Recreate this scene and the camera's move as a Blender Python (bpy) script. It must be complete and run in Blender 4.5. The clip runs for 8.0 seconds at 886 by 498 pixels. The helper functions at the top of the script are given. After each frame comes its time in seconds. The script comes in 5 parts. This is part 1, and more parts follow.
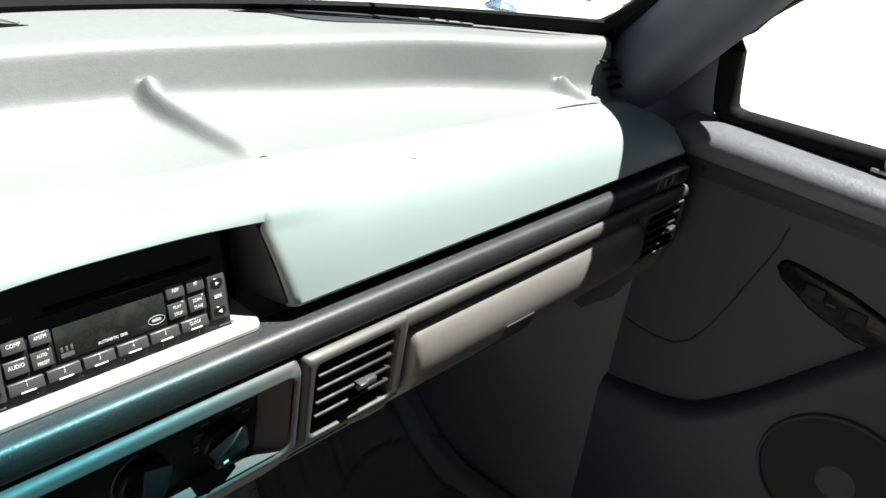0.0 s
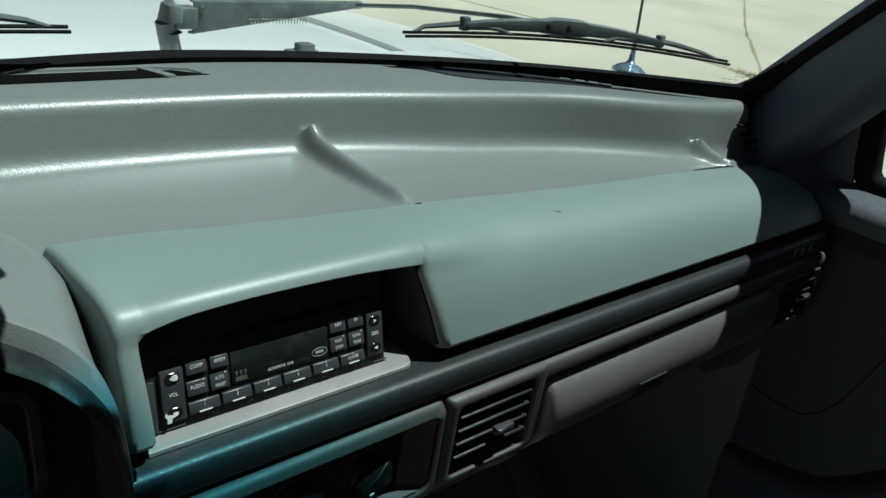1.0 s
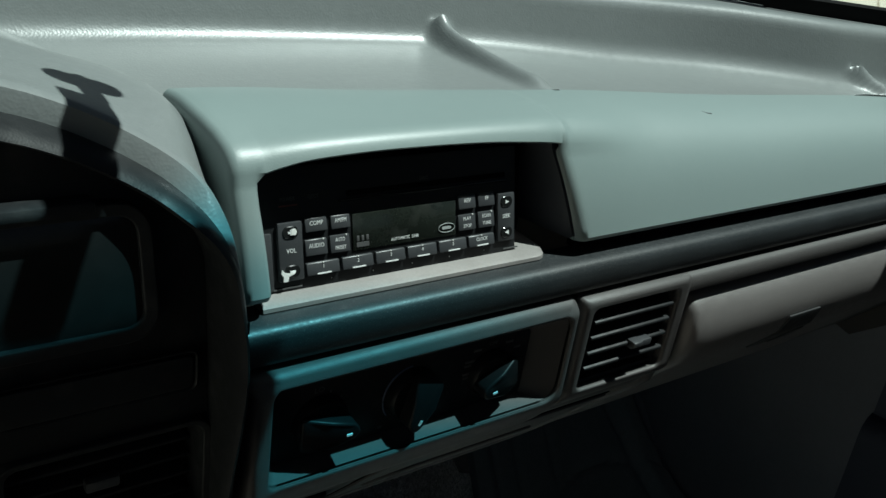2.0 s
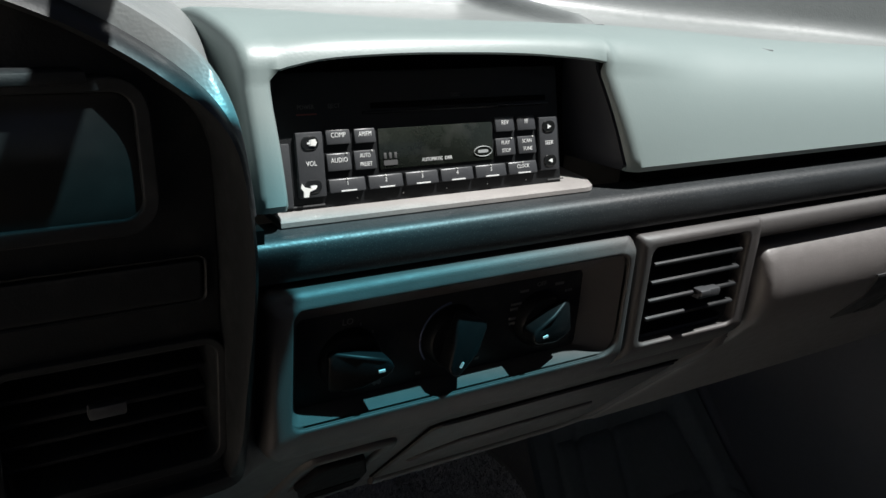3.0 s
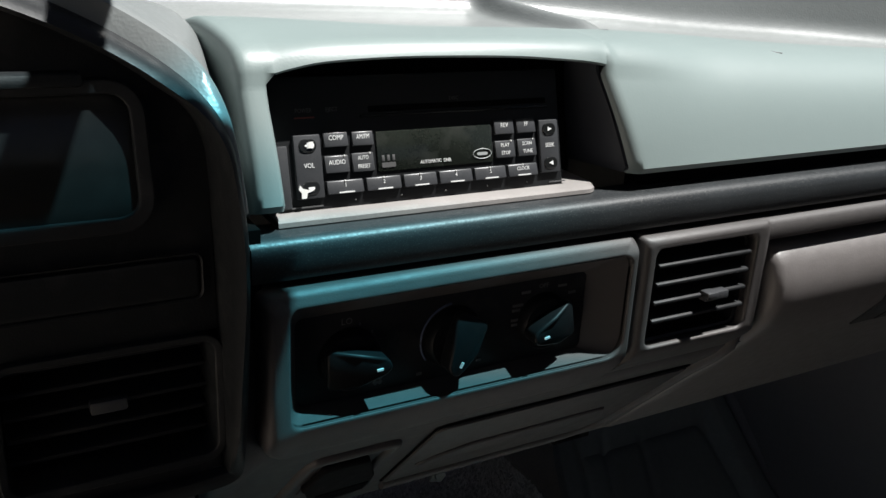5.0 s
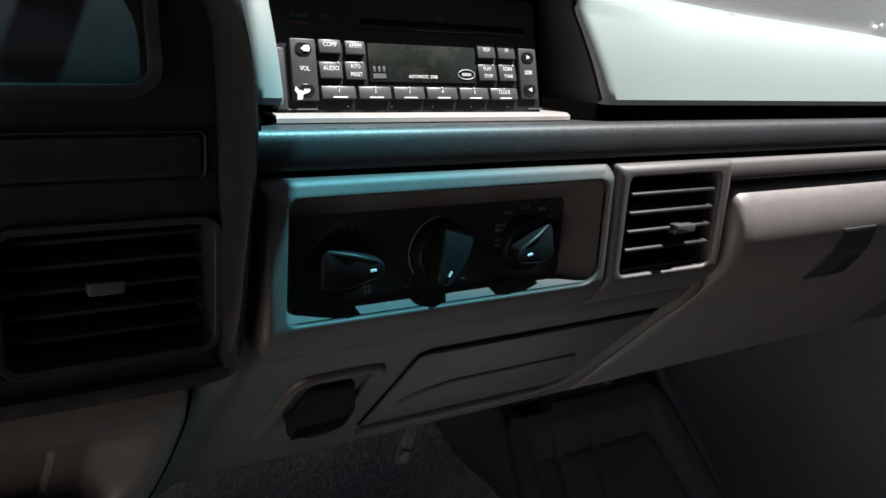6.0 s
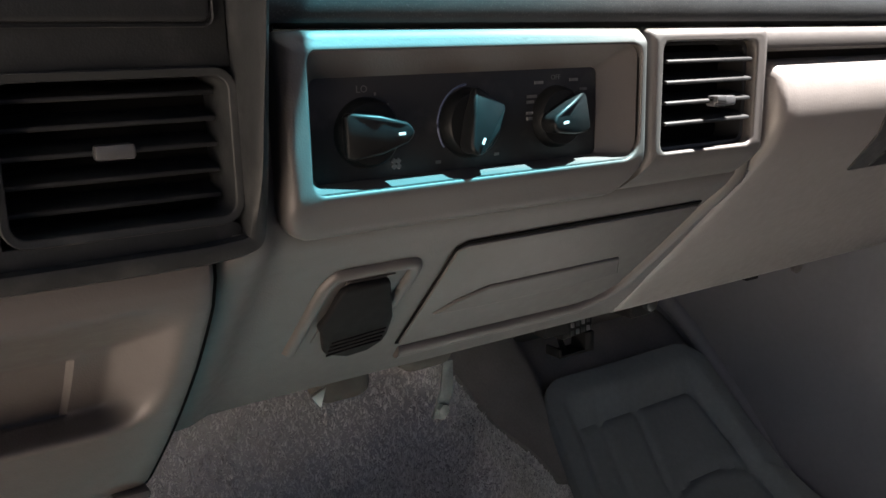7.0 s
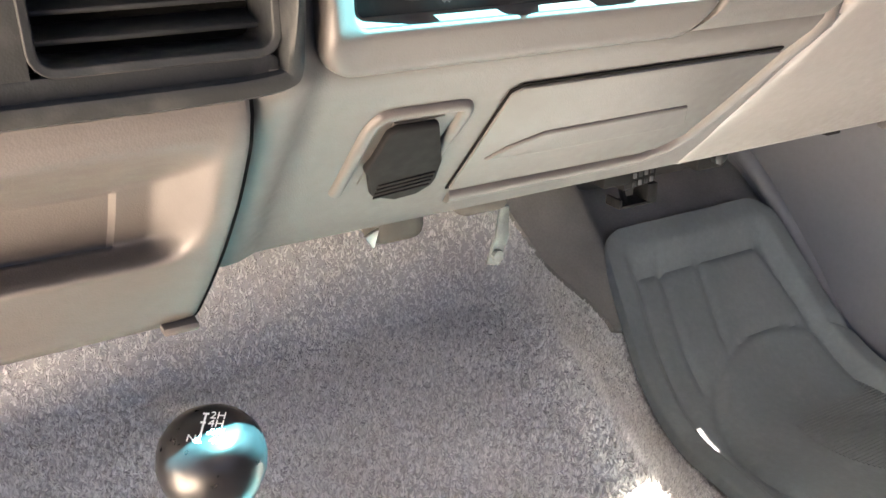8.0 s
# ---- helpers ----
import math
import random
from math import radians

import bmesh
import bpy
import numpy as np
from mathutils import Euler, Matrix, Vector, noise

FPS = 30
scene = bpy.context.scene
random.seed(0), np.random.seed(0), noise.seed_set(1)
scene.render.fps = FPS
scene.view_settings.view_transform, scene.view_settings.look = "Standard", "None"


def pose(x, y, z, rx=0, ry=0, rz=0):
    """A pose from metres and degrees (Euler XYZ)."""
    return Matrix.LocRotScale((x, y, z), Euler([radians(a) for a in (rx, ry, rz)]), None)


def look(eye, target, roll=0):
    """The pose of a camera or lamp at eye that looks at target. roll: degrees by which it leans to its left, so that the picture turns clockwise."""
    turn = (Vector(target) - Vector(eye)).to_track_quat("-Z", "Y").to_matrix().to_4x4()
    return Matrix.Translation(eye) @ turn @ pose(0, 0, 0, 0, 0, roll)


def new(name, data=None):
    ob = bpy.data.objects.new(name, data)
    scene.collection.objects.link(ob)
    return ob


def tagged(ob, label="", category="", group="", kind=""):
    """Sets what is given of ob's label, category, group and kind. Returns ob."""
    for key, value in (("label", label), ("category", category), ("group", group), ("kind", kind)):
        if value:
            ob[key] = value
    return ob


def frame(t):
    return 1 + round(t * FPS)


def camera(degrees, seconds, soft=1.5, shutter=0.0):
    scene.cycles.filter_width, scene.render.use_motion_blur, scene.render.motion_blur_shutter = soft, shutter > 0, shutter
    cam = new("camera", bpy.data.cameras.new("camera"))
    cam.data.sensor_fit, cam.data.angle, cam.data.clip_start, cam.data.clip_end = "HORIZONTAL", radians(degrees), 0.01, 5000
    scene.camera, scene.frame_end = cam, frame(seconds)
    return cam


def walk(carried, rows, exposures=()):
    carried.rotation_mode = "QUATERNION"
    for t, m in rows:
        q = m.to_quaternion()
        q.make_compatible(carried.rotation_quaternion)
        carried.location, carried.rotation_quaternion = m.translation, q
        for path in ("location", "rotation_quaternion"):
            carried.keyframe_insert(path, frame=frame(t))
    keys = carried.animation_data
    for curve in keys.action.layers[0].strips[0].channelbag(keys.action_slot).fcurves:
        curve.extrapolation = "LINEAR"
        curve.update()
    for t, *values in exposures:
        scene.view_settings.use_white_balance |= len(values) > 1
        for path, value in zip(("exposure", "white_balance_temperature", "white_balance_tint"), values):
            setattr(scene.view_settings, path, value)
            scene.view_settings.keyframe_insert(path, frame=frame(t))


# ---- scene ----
cam = camera(54.3, 8.0)
PATH = [
    (0, (-0.349, -0.363, 0.973), (1.085, 0.703, 0.075), 9.6),
    (0.5, (-0.371, -0.359, 0.977), (0.994, 0.861, 0.171), 8.4),
    (1, (-0.389, -0.35, 0.969), (0.918, 0.928, 0.157), 9.3),
    (1.5, (-0.39, -0.349, 0.947), (0.87, 0.933, 0.07), 11.2),
    (2, (-0.384, -0.333, 0.876), (0.738, 1.087, 0.024), 8.7),
    (2.2, (-0.378, -0.347, 0.849), (0.671, 1.153, 0.043), 6.2),
    (3.3, (-0.345, -0.336, 0.782), (0.647, 1.247, 0.068), 4.5),
    (3.5, (-0.334, -0.32, 0.782), (0.617, 1.281, 0.054), 5.0),
    (4, (-0.302, -0.291, 0.792), (0.569, 1.367, 0.091), 4.6),
    (4.2, (-0.292, -0.286, 0.789), (0.592, 1.361, 0.078), 4.3),
    (5.3, (-0.359, -0.378, 0.769), (0.603, 1.253, 0.126), 3.3),
    (5.5, (-0.363, -0.374, 0.728), (0.682, 1.229, 0.147), 7.1),
    (6, (-0.383, -0.379, 0.702), (0.704, 1.216, 0.178), 4.0),
    (6.5, (-0.398, -0.377, 0.661), (0.689, 1.239, 0.203), 1.1),
    (7, (-0.385, -0.361, 0.612), (0.692, 1.261, 0.157), -1.3),
    (7.5, (-0.376, -0.356, 0.597), (0.637, 1.224, -0.095), -0.3),
    (8, (-0.366, -0.352, 0.608), (0.51, 1.259, -0.19), -0.7),
]
EXPOSURES = [(0, 2.0, 6700, 18), (0.5, 1.15, 6300, 10), (1, 0.15, 5950, 3), (1.5, -0.6, 5800, 1), (2, 0.4, 6050, 5), (3.5, 1.1, 6500, 27), (4, 1.1, 6450, 23), (5.5, 1.35, 6550, 25),
             (6.0, 1.85, 6600, 27), (6.5, 2.2, 6700, 26), (7, 3.75, 6950, 28), (7.5, 5.8, 7300, 33), (8, 6.15, 7450, 28)]
walk(cam, [(t, look(eye, target, roll)) for t, eye, target, roll in PATH], EXPOSURES)

# ---- light ----
SUN = Vector((0.415, -0.18, 1.0)).normalized()
elevation, turn = math.asin(SUN.z), math.atan2(SUN.x, SUN.y)
world = bpy.data.worlds.new("world")
scene.world = world
world.use_nodes = True
wn = world.node_tree.nodes
sky = wn.new("ShaderNodeTexSky")
sky.sky_type, sky.sun_disc, sky.sun_elevation, sky.sun_rotation = "NISHITA", False, elevation, turn
wn["Background"].inputs[1].default_value = 0.010
world.node_tree.links.new(sky.outputs[0], wn["Background"].inputs[0])
lamp = bpy.data.lights.new("sun", "SUN")
lamp.energy, lamp.angle, lamp.color = 5.0, radians(0.53), (1.0, 0.97, 0.92)
sun = new("sun", lamp)
sun.matrix_world = look(SUN * 8, (0, 0, 0))


# ---- materials ----
def material(name, base, rough=0.6, metal=0.0, vary=0.12, vary_scale=6.0, grain=0.0, grain_scale=500.0, spec=0.5, dust=0.0, dust_scale=60.0, coat=0.0, island=0.0):
    """Base colour with slow and fine variation, dust specks and a fine relief."""
    m = bpy.data.materials.new(name)
    m.use_nodes = True
    nodes, links = m.node_tree.nodes, m.node_tree.links
    bsdf = nodes["Principled BSDF"]
    bsdf.inputs["Metallic"].default_value = metal
    bsdf.inputs["Specular IOR Level"].default_value = spec
    bsdf.inputs["Coat Weight"].default_value = coat
    bsdf.inputs["Coat Roughness"].default_value = 0.12
    coord = nodes.new("ShaderNodeNewGeometry")

    def fog(scale, detail=5.0):
        n = nodes.new("ShaderNodeTexNoise")
        n.inputs["Scale"].default_value, n.inputs["Detail"].default_value = scale, detail
        links.new(coord.outputs["Position"], n.inputs["Vector"])
        return n.outputs[0]

    def ramp(value, low, high):
        r = nodes.new("ShaderNodeMapRange")
        r.inputs[1].default_value, r.inputs[2].default_value, r.inputs[3].default_value, r.inputs[4].default_value = 0.3, 0.7, low, high
        links.new(value, r.inputs[0])
        return r.outputs[0]

    slow, fine = fog(vary_scale), fog(vary_scale * 23)
    mix = nodes.new("ShaderNodeMath")
    mix.operation = "MULTIPLY"
    links.new(ramp(slow, 1 - vary, 1 + vary), mix.inputs[0])
    links.new(ramp(fine, 1 - vary * 0.6, 1 + vary * 0.6), mix.inputs[1])
    tint = nodes.new("ShaderNodeVectorMath")
    tint.operation = "SCALE"
    tint.inputs[0].default_value = base
    links.new(mix.outputs[0], tint.inputs["Scale"])
    if island:
        again = nodes.new("ShaderNodeMath")
        again.operation = "MULTIPLY"
        links.new(mix.outputs[0], again.inputs[0])
        some = nodes.new("ShaderNodeMapRange")
        some.inputs[3].default_value, some.inputs[4].default_value = 1 - island, 1 + island
        links.new(coord.outputs["Random Per Island"], some.inputs[0])
        links.new(some.outputs[0], again.inputs[1])
        links.new(again.outputs[0], tint.inputs["Scale"])
    colour = tint.outputs[0]
    if dust:
        speck = nodes.new("ShaderNodeMapRange")
        speck.inputs[1].default_value, speck.inputs[2].default_value, speck.inputs[4].default_value = 0.55, 0.8, dust
        links.new(fog(dust_scale, 8.0), speck.inputs[0])
        over = nodes.new("ShaderNodeMix")
        over.data_type = "RGBA"
        over.inputs[7].default_value = (0.42, 0.42, 0.40, 1)
        links.new(speck.outputs[0], over.inputs[0])
        links.new(colour, over.inputs[6])
        colour = over.outputs[2]
    links.new(colour, bsdf.inputs["Base Color"])
    links.new(ramp(fine, max(0.02, rough - 0.07 * min(1, vary * 12)), min(1, rough + 0.07 * min(1, vary * 12))), bsdf.inputs["Roughness"])
    if grain:
        v = nodes.new("ShaderNodeTexVoronoi")
        v.inputs["Scale"].default_value = grain_scale
        wobble = nodes.new("ShaderNodeTexNoise")
        wobble.inputs["Scale"].default_value = grain_scale * 0.45
        links.new(coord.outputs["Position"], wobble.inputs["Vector"])
        links.new(coord.outputs["Position"], v.inputs["Vector"])
        add = nodes.new("ShaderNodeMath")
        links.new(v.outputs["Distance"], add.inputs[0])
        links.new(wobble.outputs[0], add.inputs[1])
        bump = nodes.new("ShaderNodeBump")
        bump.inputs["Strength"].default_value, bump.inputs["Distance"].default_value = grain, 0.0006
        links.new(add.outputs[0], bump.inputs["Height"])
        links.new(bump.outputs[0], bsdf.inputs["Normal"])
    return m


def clear(name, colour, gloss=0.025, rough=0.02, band=None):
    """A thin tinted pane: mostly clear, with a mirror sheen, and a shade band along its top."""
    m = bpy.data.materials.new(name)
    m.use_nodes = True
    nodes, links = m.node_tree.nodes, m.node_tree.links
    nodes.remove(nodes["Principled BSDF"])
    see, shine, mix = nodes.new("ShaderNodeBsdfTransparent"), nodes.new("ShaderNodeBsdfGlossy"), nodes.new("ShaderNodeMixShader")
    see.inputs[0].default_value = (*colour, 1)
    shine.inputs[1].default_value = rough
    # the band lies out of view; its teal tints the sun on the dash
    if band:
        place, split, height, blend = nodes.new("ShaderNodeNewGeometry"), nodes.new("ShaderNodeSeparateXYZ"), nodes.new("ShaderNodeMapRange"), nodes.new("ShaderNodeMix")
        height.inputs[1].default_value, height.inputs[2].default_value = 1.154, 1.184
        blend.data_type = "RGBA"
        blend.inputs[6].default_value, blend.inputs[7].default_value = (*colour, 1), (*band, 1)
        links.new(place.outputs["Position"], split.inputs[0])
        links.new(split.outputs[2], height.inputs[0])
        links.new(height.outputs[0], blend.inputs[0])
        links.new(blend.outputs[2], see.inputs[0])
    mix.inputs[0].default_value = gloss
    links.new(see.outputs[0], mix.inputs[1])
    links.new(shine.outputs[0], mix.inputs[2])
    links.new(mix.outputs[0], nodes["Material Output"].inputs[0])
    return m


PAD = material("pad_vinyl", (0.185, 0.20, 0.198), 0.36, vary=0.04, grain=0.13, grain_scale=620)
BROW = material("brow_vinyl", (0.200, 0.25, 0.244), 0.42, vary=0.012, grain=0.045, grain_scale=900)
# same colour of plastic as GLOVE; the panel's shade is put in as a darker tone
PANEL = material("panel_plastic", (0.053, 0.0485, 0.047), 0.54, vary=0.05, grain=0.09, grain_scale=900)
LATCH_SHADE = material("latch_recess", (0.020, 0.020, 0.021), 0.6, vary=0.1)
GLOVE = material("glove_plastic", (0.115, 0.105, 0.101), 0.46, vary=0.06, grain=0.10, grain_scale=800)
STRIP = material("strip_plastic", (0.022, 0.025, 0.027), 0.42, spec=0.35, vary=0.15, vary_scale=25, grain=0.06, grain_scale=900, dust=0.16, dust_scale=1300)
BLACK = material("black_plastic", (0.013, 0.014, 0.015), 0.50, spec=0.25, vary=0.15, grain=0.06, grain_scale=1100)
BEZEL = material("bezel_plastic", (0.016, 0.0175, 0.0185), 0.45, spec=0.16, vary=0.12, grain=0.08, grain_scale=900, dust=0.05)
# near-black, so the shade in gaps, recesses and ducts is in the colour
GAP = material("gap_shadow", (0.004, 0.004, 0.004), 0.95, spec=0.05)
TRAY = material("tray_plastic", (0.25, 0.235, 0.225), 0.36, vary=0.10, vary_scale=30, grain=0.08, grain_scale=900, dust=0.08)
KEYCAP = material("key_plastic", (0.045, 0.047, 0.050), 0.34, spec=0.5, vary=0.1, vary_scale=60)
GLOSS = material("gloss_black", (0.012, 0.013, 0.013), 0.16, spec=0.35, vary=0.1, dust=0.008)
SATIN = material("knob_black", (0.010, 0.010, 0.011), 0.34, spec=0.4, vary=0.1, dust=0.02)
SWITCH = material("switch_plastic", (0.008, 0.008, 0.009), 0.28, vary=0.1, spec=0.15)
SCREEN = material("screen", (0.013, 0.016, 0.013), 0.12, vary=0.3, vary_scale=40, dust=0.06)
WHITE = material("print_white", (0.80, 0.81, 0.80), 0.6, vary=0.04)
EMBLEM = material("emblem_grey", (0.36, 0.38, 0.38), 0.5, vary=0.1)
DIM = material("print_dim", (0.075, 0.075, 0.075), 0.6, vary=0.04)
RED = material("print_red", (0.16, 0.03, 0.02), 0.6, vary=0.04)
WORN_OR_LIT = material("worn_or_lit_plastic", (0.75, 0.75, 0.72), 0.55, vary=0.1)
FACE = material("control_face", (0.012, 0.012, 0.013), 0.5, spec=0.25, vary=0.12, dust=0.06)
KNOB = material("knob_plastic", (0.0065, 0.007, 0.0075), 0.42, spec=0.12, vary=0.1, dust=0.01)
METAL = material("steel", (0.42, 0.42, 0.40), 0.38, 1.0, vary=0.2, vary_scale=40)
# kept darker than the sill and pillar trim: the door's shade is in the colour
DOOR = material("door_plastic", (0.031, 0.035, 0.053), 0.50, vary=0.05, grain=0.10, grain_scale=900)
SILL_LIT = material("sill_lit_vinyl", (0.105, 0.112, 0.128), 0.36, vary=0.06, grain=0.16, grain_scale=420)
LINER = material("recess_liner", (0.020, 0.023, 0.030), 0.55, vary=0.08, grain=0.08, grain_scale=900)
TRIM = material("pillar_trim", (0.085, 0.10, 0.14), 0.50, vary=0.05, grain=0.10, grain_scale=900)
# made-up warm brown of the unseen riser, tints the bounced light
RISER_BROWN = material("riser_brown", (0.12, 0.09, 0.07), 0.9, vary=0.1, vary_scale=30)
RUBBER = material("rubber", (0.006, 0.006, 0.0065), 0.8, vary=0.1, spec=0.12)
MAT = material("mat_rubber", (0.160, 0.182, 0.184), 0.66, vary=0.12, grain=0.2, grain_scale=400, dust=0.10)
CARPET = material("carpet", (0.48, 0.47, 0.455), 0.95, vary=0.08, vary_scale=8, spec=0.05)
PAINT = material("body_paint", (0.84, 0.87, 0.87), 0.25, vary=0.03, coat=0.5)
ARM = material("wiper_metal", (0.10, 0.12, 0.12), 0.5, vary=0.3, vary_scale=30, dust=0.2)
HEAD = material("headliner", (0.17, 0.168, 0.17), 0.9, vary=0.05)
UNDER = material("under_dash", (0.055, 0.052, 0.047), 0.85, vary=0.25, vary_scale=18)
CONCRETE = material("concrete", (0.47, 0.44, 0.35), 0.9, vary=0.10, vary_scale=0.7, grain=0.4, grain_scale=60)
WEED = material("weed", (0.33, 0.29, 0.16), 0.9, vary=0.4, vary_scale=9)
TAR = material("crack_dirt", (0.27, 0.235, 0.165), 0.95, vary=0.3, vary_scale=5)
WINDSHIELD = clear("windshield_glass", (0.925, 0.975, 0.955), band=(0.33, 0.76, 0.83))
SIDEGLASS = clear("side_glass", (0.93, 0.975, 0.96))


# ---- builders ----
HOME = {}


def thing(name, base, label="", category="", kind="", group=""):
    e = new(name)
    e.empty_display_size = 0.02
    e.location = base
    HOME[e.name] = Vector(base)
    return tagged(e, label, category, group, kind)


def part(name, bm, mat, parent=None, label="", smooth=40):
    """Links a bmesh built in world places as one mesh object, with its origin in its middle."""
    me = bpy.data.meshes.new(name)
    if bm.verts:
        lo = Vector([min(v.co[i] for v in bm.verts) for i in range(3)])
        hi = Vector([max(v.co[i] for v in bm.verts) for i in range(3)])
        mid = (lo + hi) / 2
    else:
        mid = Vector((0, 0, 0))
    bmesh.ops.translate(bm, verts=bm.verts, vec=-mid)
    bm.to_mesh(me)
    bm.free()
    me.materials.append(mat)
    if smooth:
        me.polygons.foreach_set("use_smooth", [True] * len(me.polygons))
        me.set_sharp_from_angle(angle=radians(smooth))
    ob = new(name, me)
    HOME[ob.name] = mid
    if parent:
        ob.parent = parent
        ob.location = mid - HOME[parent.name]
    else:
        ob.location = mid
    if label:
        ob["label"] = label
    return ob


def setting(name, bm, mat, label, category, smooth=40):
    return tagged(part(name, bm, mat, None, label, smooth), label, category, "", "structure")


def recalc(bm):
    bmesh.ops.recalc_face_normals(bm, faces=bm.faces)
    return bm


def soften(bm, r, segments=2, angle=30):
    """Rounds all sharp edges by r."""
    recalc(bm)
    edges = [e for e in bm.edges if len(e.link_faces) == 2 and e.calc_face_angle(0) > radians(angle)]
    if r and edges:
        bmesh.ops.bevel(bm, geom=edges, offset=r, segments=segments, affect="EDGES", profile=0.5, clamp_overlap=True)
    return bm


def box(x0, x1, y0, y1, z0, z1, r=0.0, segments=2, to=None):
    bm = bmesh.new()
    bmesh.ops.create_cube(bm, size=1)
    for v in bm.verts:
        v.co = (x0 + (v.co.x + 0.5) * (x1 - x0), y0 + (v.co.y + 0.5) * (y1 - y0), z0 + (v.co.z + 0.5) * (z1 - z0))
    soften(bm, r, segments)
    if to:
        for v in bm.verts:
            v.co = to(v.co)
    return bm


def join(*bms):
    """All in one bmesh."""
    out = bmesh.new()
    for b in bms:
        me = bpy.data.meshes.new("join")
        b.to_mesh(me)
        b.free()
        out.from_mesh(me)
        bpy.data.meshes.remove(me)
    return out


def sheet(rows, thick=0.003):
    """A thick skin through a grid of points, rows by columns; the thickness goes against the normal."""
    n, m = len(rows), len(rows[0])
    P = np.array(rows, float)
    du, dv = np.gradient(P, axis=0), np.gradient(P, axis=1)
    N = np.cross(du, dv)
    N /= np.linalg.norm(N, axis=2, keepdims=True) + 1e-12
    bm = bmesh.new()
    top = [[bm.verts.new(P[i, j]) for j in range(m)] for i in range(n)]
    low = [[bm.verts.new(P[i, j] - thick * N[i, j]) for j in range(m)] for i in range(n)]
    for i in range(n - 1):
        for j in range(m - 1):
            bm.faces.new((top[i][j], top[i + 1][j], top[i + 1][j + 1], top[i][j + 1]))
            bm.faces.new((low[i][j], low[i][j + 1], low[i + 1][j + 1], low[i + 1][j]))
    rim = [(i, 0) for i in range(n)] + [(n - 1, j) for j in range(1, m)] + [(i, m - 1) for i in range(n - 2, -1, -1)] + [(0, j) for j in range(m - 2, 0, -1)]
    for a, b in zip(rim, rim[1:] + rim[:1]):
        bm.faces.new((top[a[0]][a[1]], low[a[0]][a[1]], low[b[0]][b[1]], top[b[0]][b[1]]))
    return recalc(bm)


def shell(*grids, thick=0.002):
    """Grids of points that share edges, welded into one skin of even thickness."""
    bm = bmesh.new()
    for rows in grids:
        top = [[bm.verts.new(p) for p in row] for row in rows]
        for a, b in zip(top, top[1:]):
            for j in range(len(a) - 1):
                bm.faces.new((a[j], b[j], b[j + 1], a[j + 1]))
    bmesh.ops.remove_doubles(bm, verts=bm.verts, dist=0.00002)
    bm.normal_update()
    inner = {v: bm.verts.new(v.co - thick * v.normal) for v in list(bm.verts)}
    faces, rim = list(bm.faces), [e for e in bm.edges if e.is_boundary]
    for f in faces:
        bm.faces.new([inner[v] for v in reversed(f.verts)])
    for e in rim:
        a, b = e.verts
        bm.faces.new((a, b, inner[b], inner[a]))
    return recalc(bm)


def prism(outline, y0, y1, r=0.0, segments=2, to=None):
    """A plate with an outline in x and z between two depths."""
    bm = bmesh.new()
    a = [bm.verts.new((x, y0, z)) for x, z in outline]
    b = [bm.verts.new((x, y1, z)) for x, z in outline]
    bm.faces.new(a)
    bm.faces.new(b[::-1])
    for i in range(len(a)):
        j = (i + 1) % len(a)
        bm.faces.new((a[j], a[i], b[i], b[j]))
    soften(bm, r, segments)
    if to:
        for v in bm.verts:
            v.co = to(v.co)
    return bm


def rounded(x0, x1, z0, z1, r, n=5, corners=(1, 1, 1, 1)):
    """A rectangle's outline with rounded corners: bottom right, top right, top left, bottom left."""
    pts = []
    for k, (cx, cz, a) in enumerate(((x1, z0, -90), (x1, z1, 0), (x0, z1, 90), (x0, z0, 180))):
        q = r * corners[k]
        sx, sz = (-1 if cx == x1 else 1), (-1 if cz == z1 else 1)
        for i in range(n + 1):
            w = radians(a + 90 * i / n)
            pts.append((cx + sx * q + q * math.cos(w), cz + sz * q + q * math.sin(w)))
    return pts


def ring(outer, inner, levels, to=None, r=0.0):
    """A frame between two outlines of equally many points; levels: the depths of back-outer, front-outer, front-inner, back-inner."""
    bm = bmesh.new()
    loops = [[bm.verts.new((x, levels[0], z)) for x, z in outer]]
    for f in (0, 0.25, 0.5, 0.75, 1):
        loops.append([bm.verts.new((x + (u - x) * f, levels[1] + (levels[2] - levels[1]) * f, z + (w - z) * f)) for (x, z), (u, w) in zip(outer, inner)])
    loops.append([bm.verts.new((x, levels[3], z)) for x, z in inner])
    n = len(outer)
    for k in range(len(loops)):
        a, b = loops[k], loops[(k + 1) % len(loops)]
        for i in range(n):
            j = (i + 1) % n
            bm.faces.new((a[i], a[j], b[j], b[i]))
    recalc(bm)
    if r:
        soften(bm, r, 3, 25)
    if to:
        for v in bm.verts:
            v.co = to(v.co)
    return bm


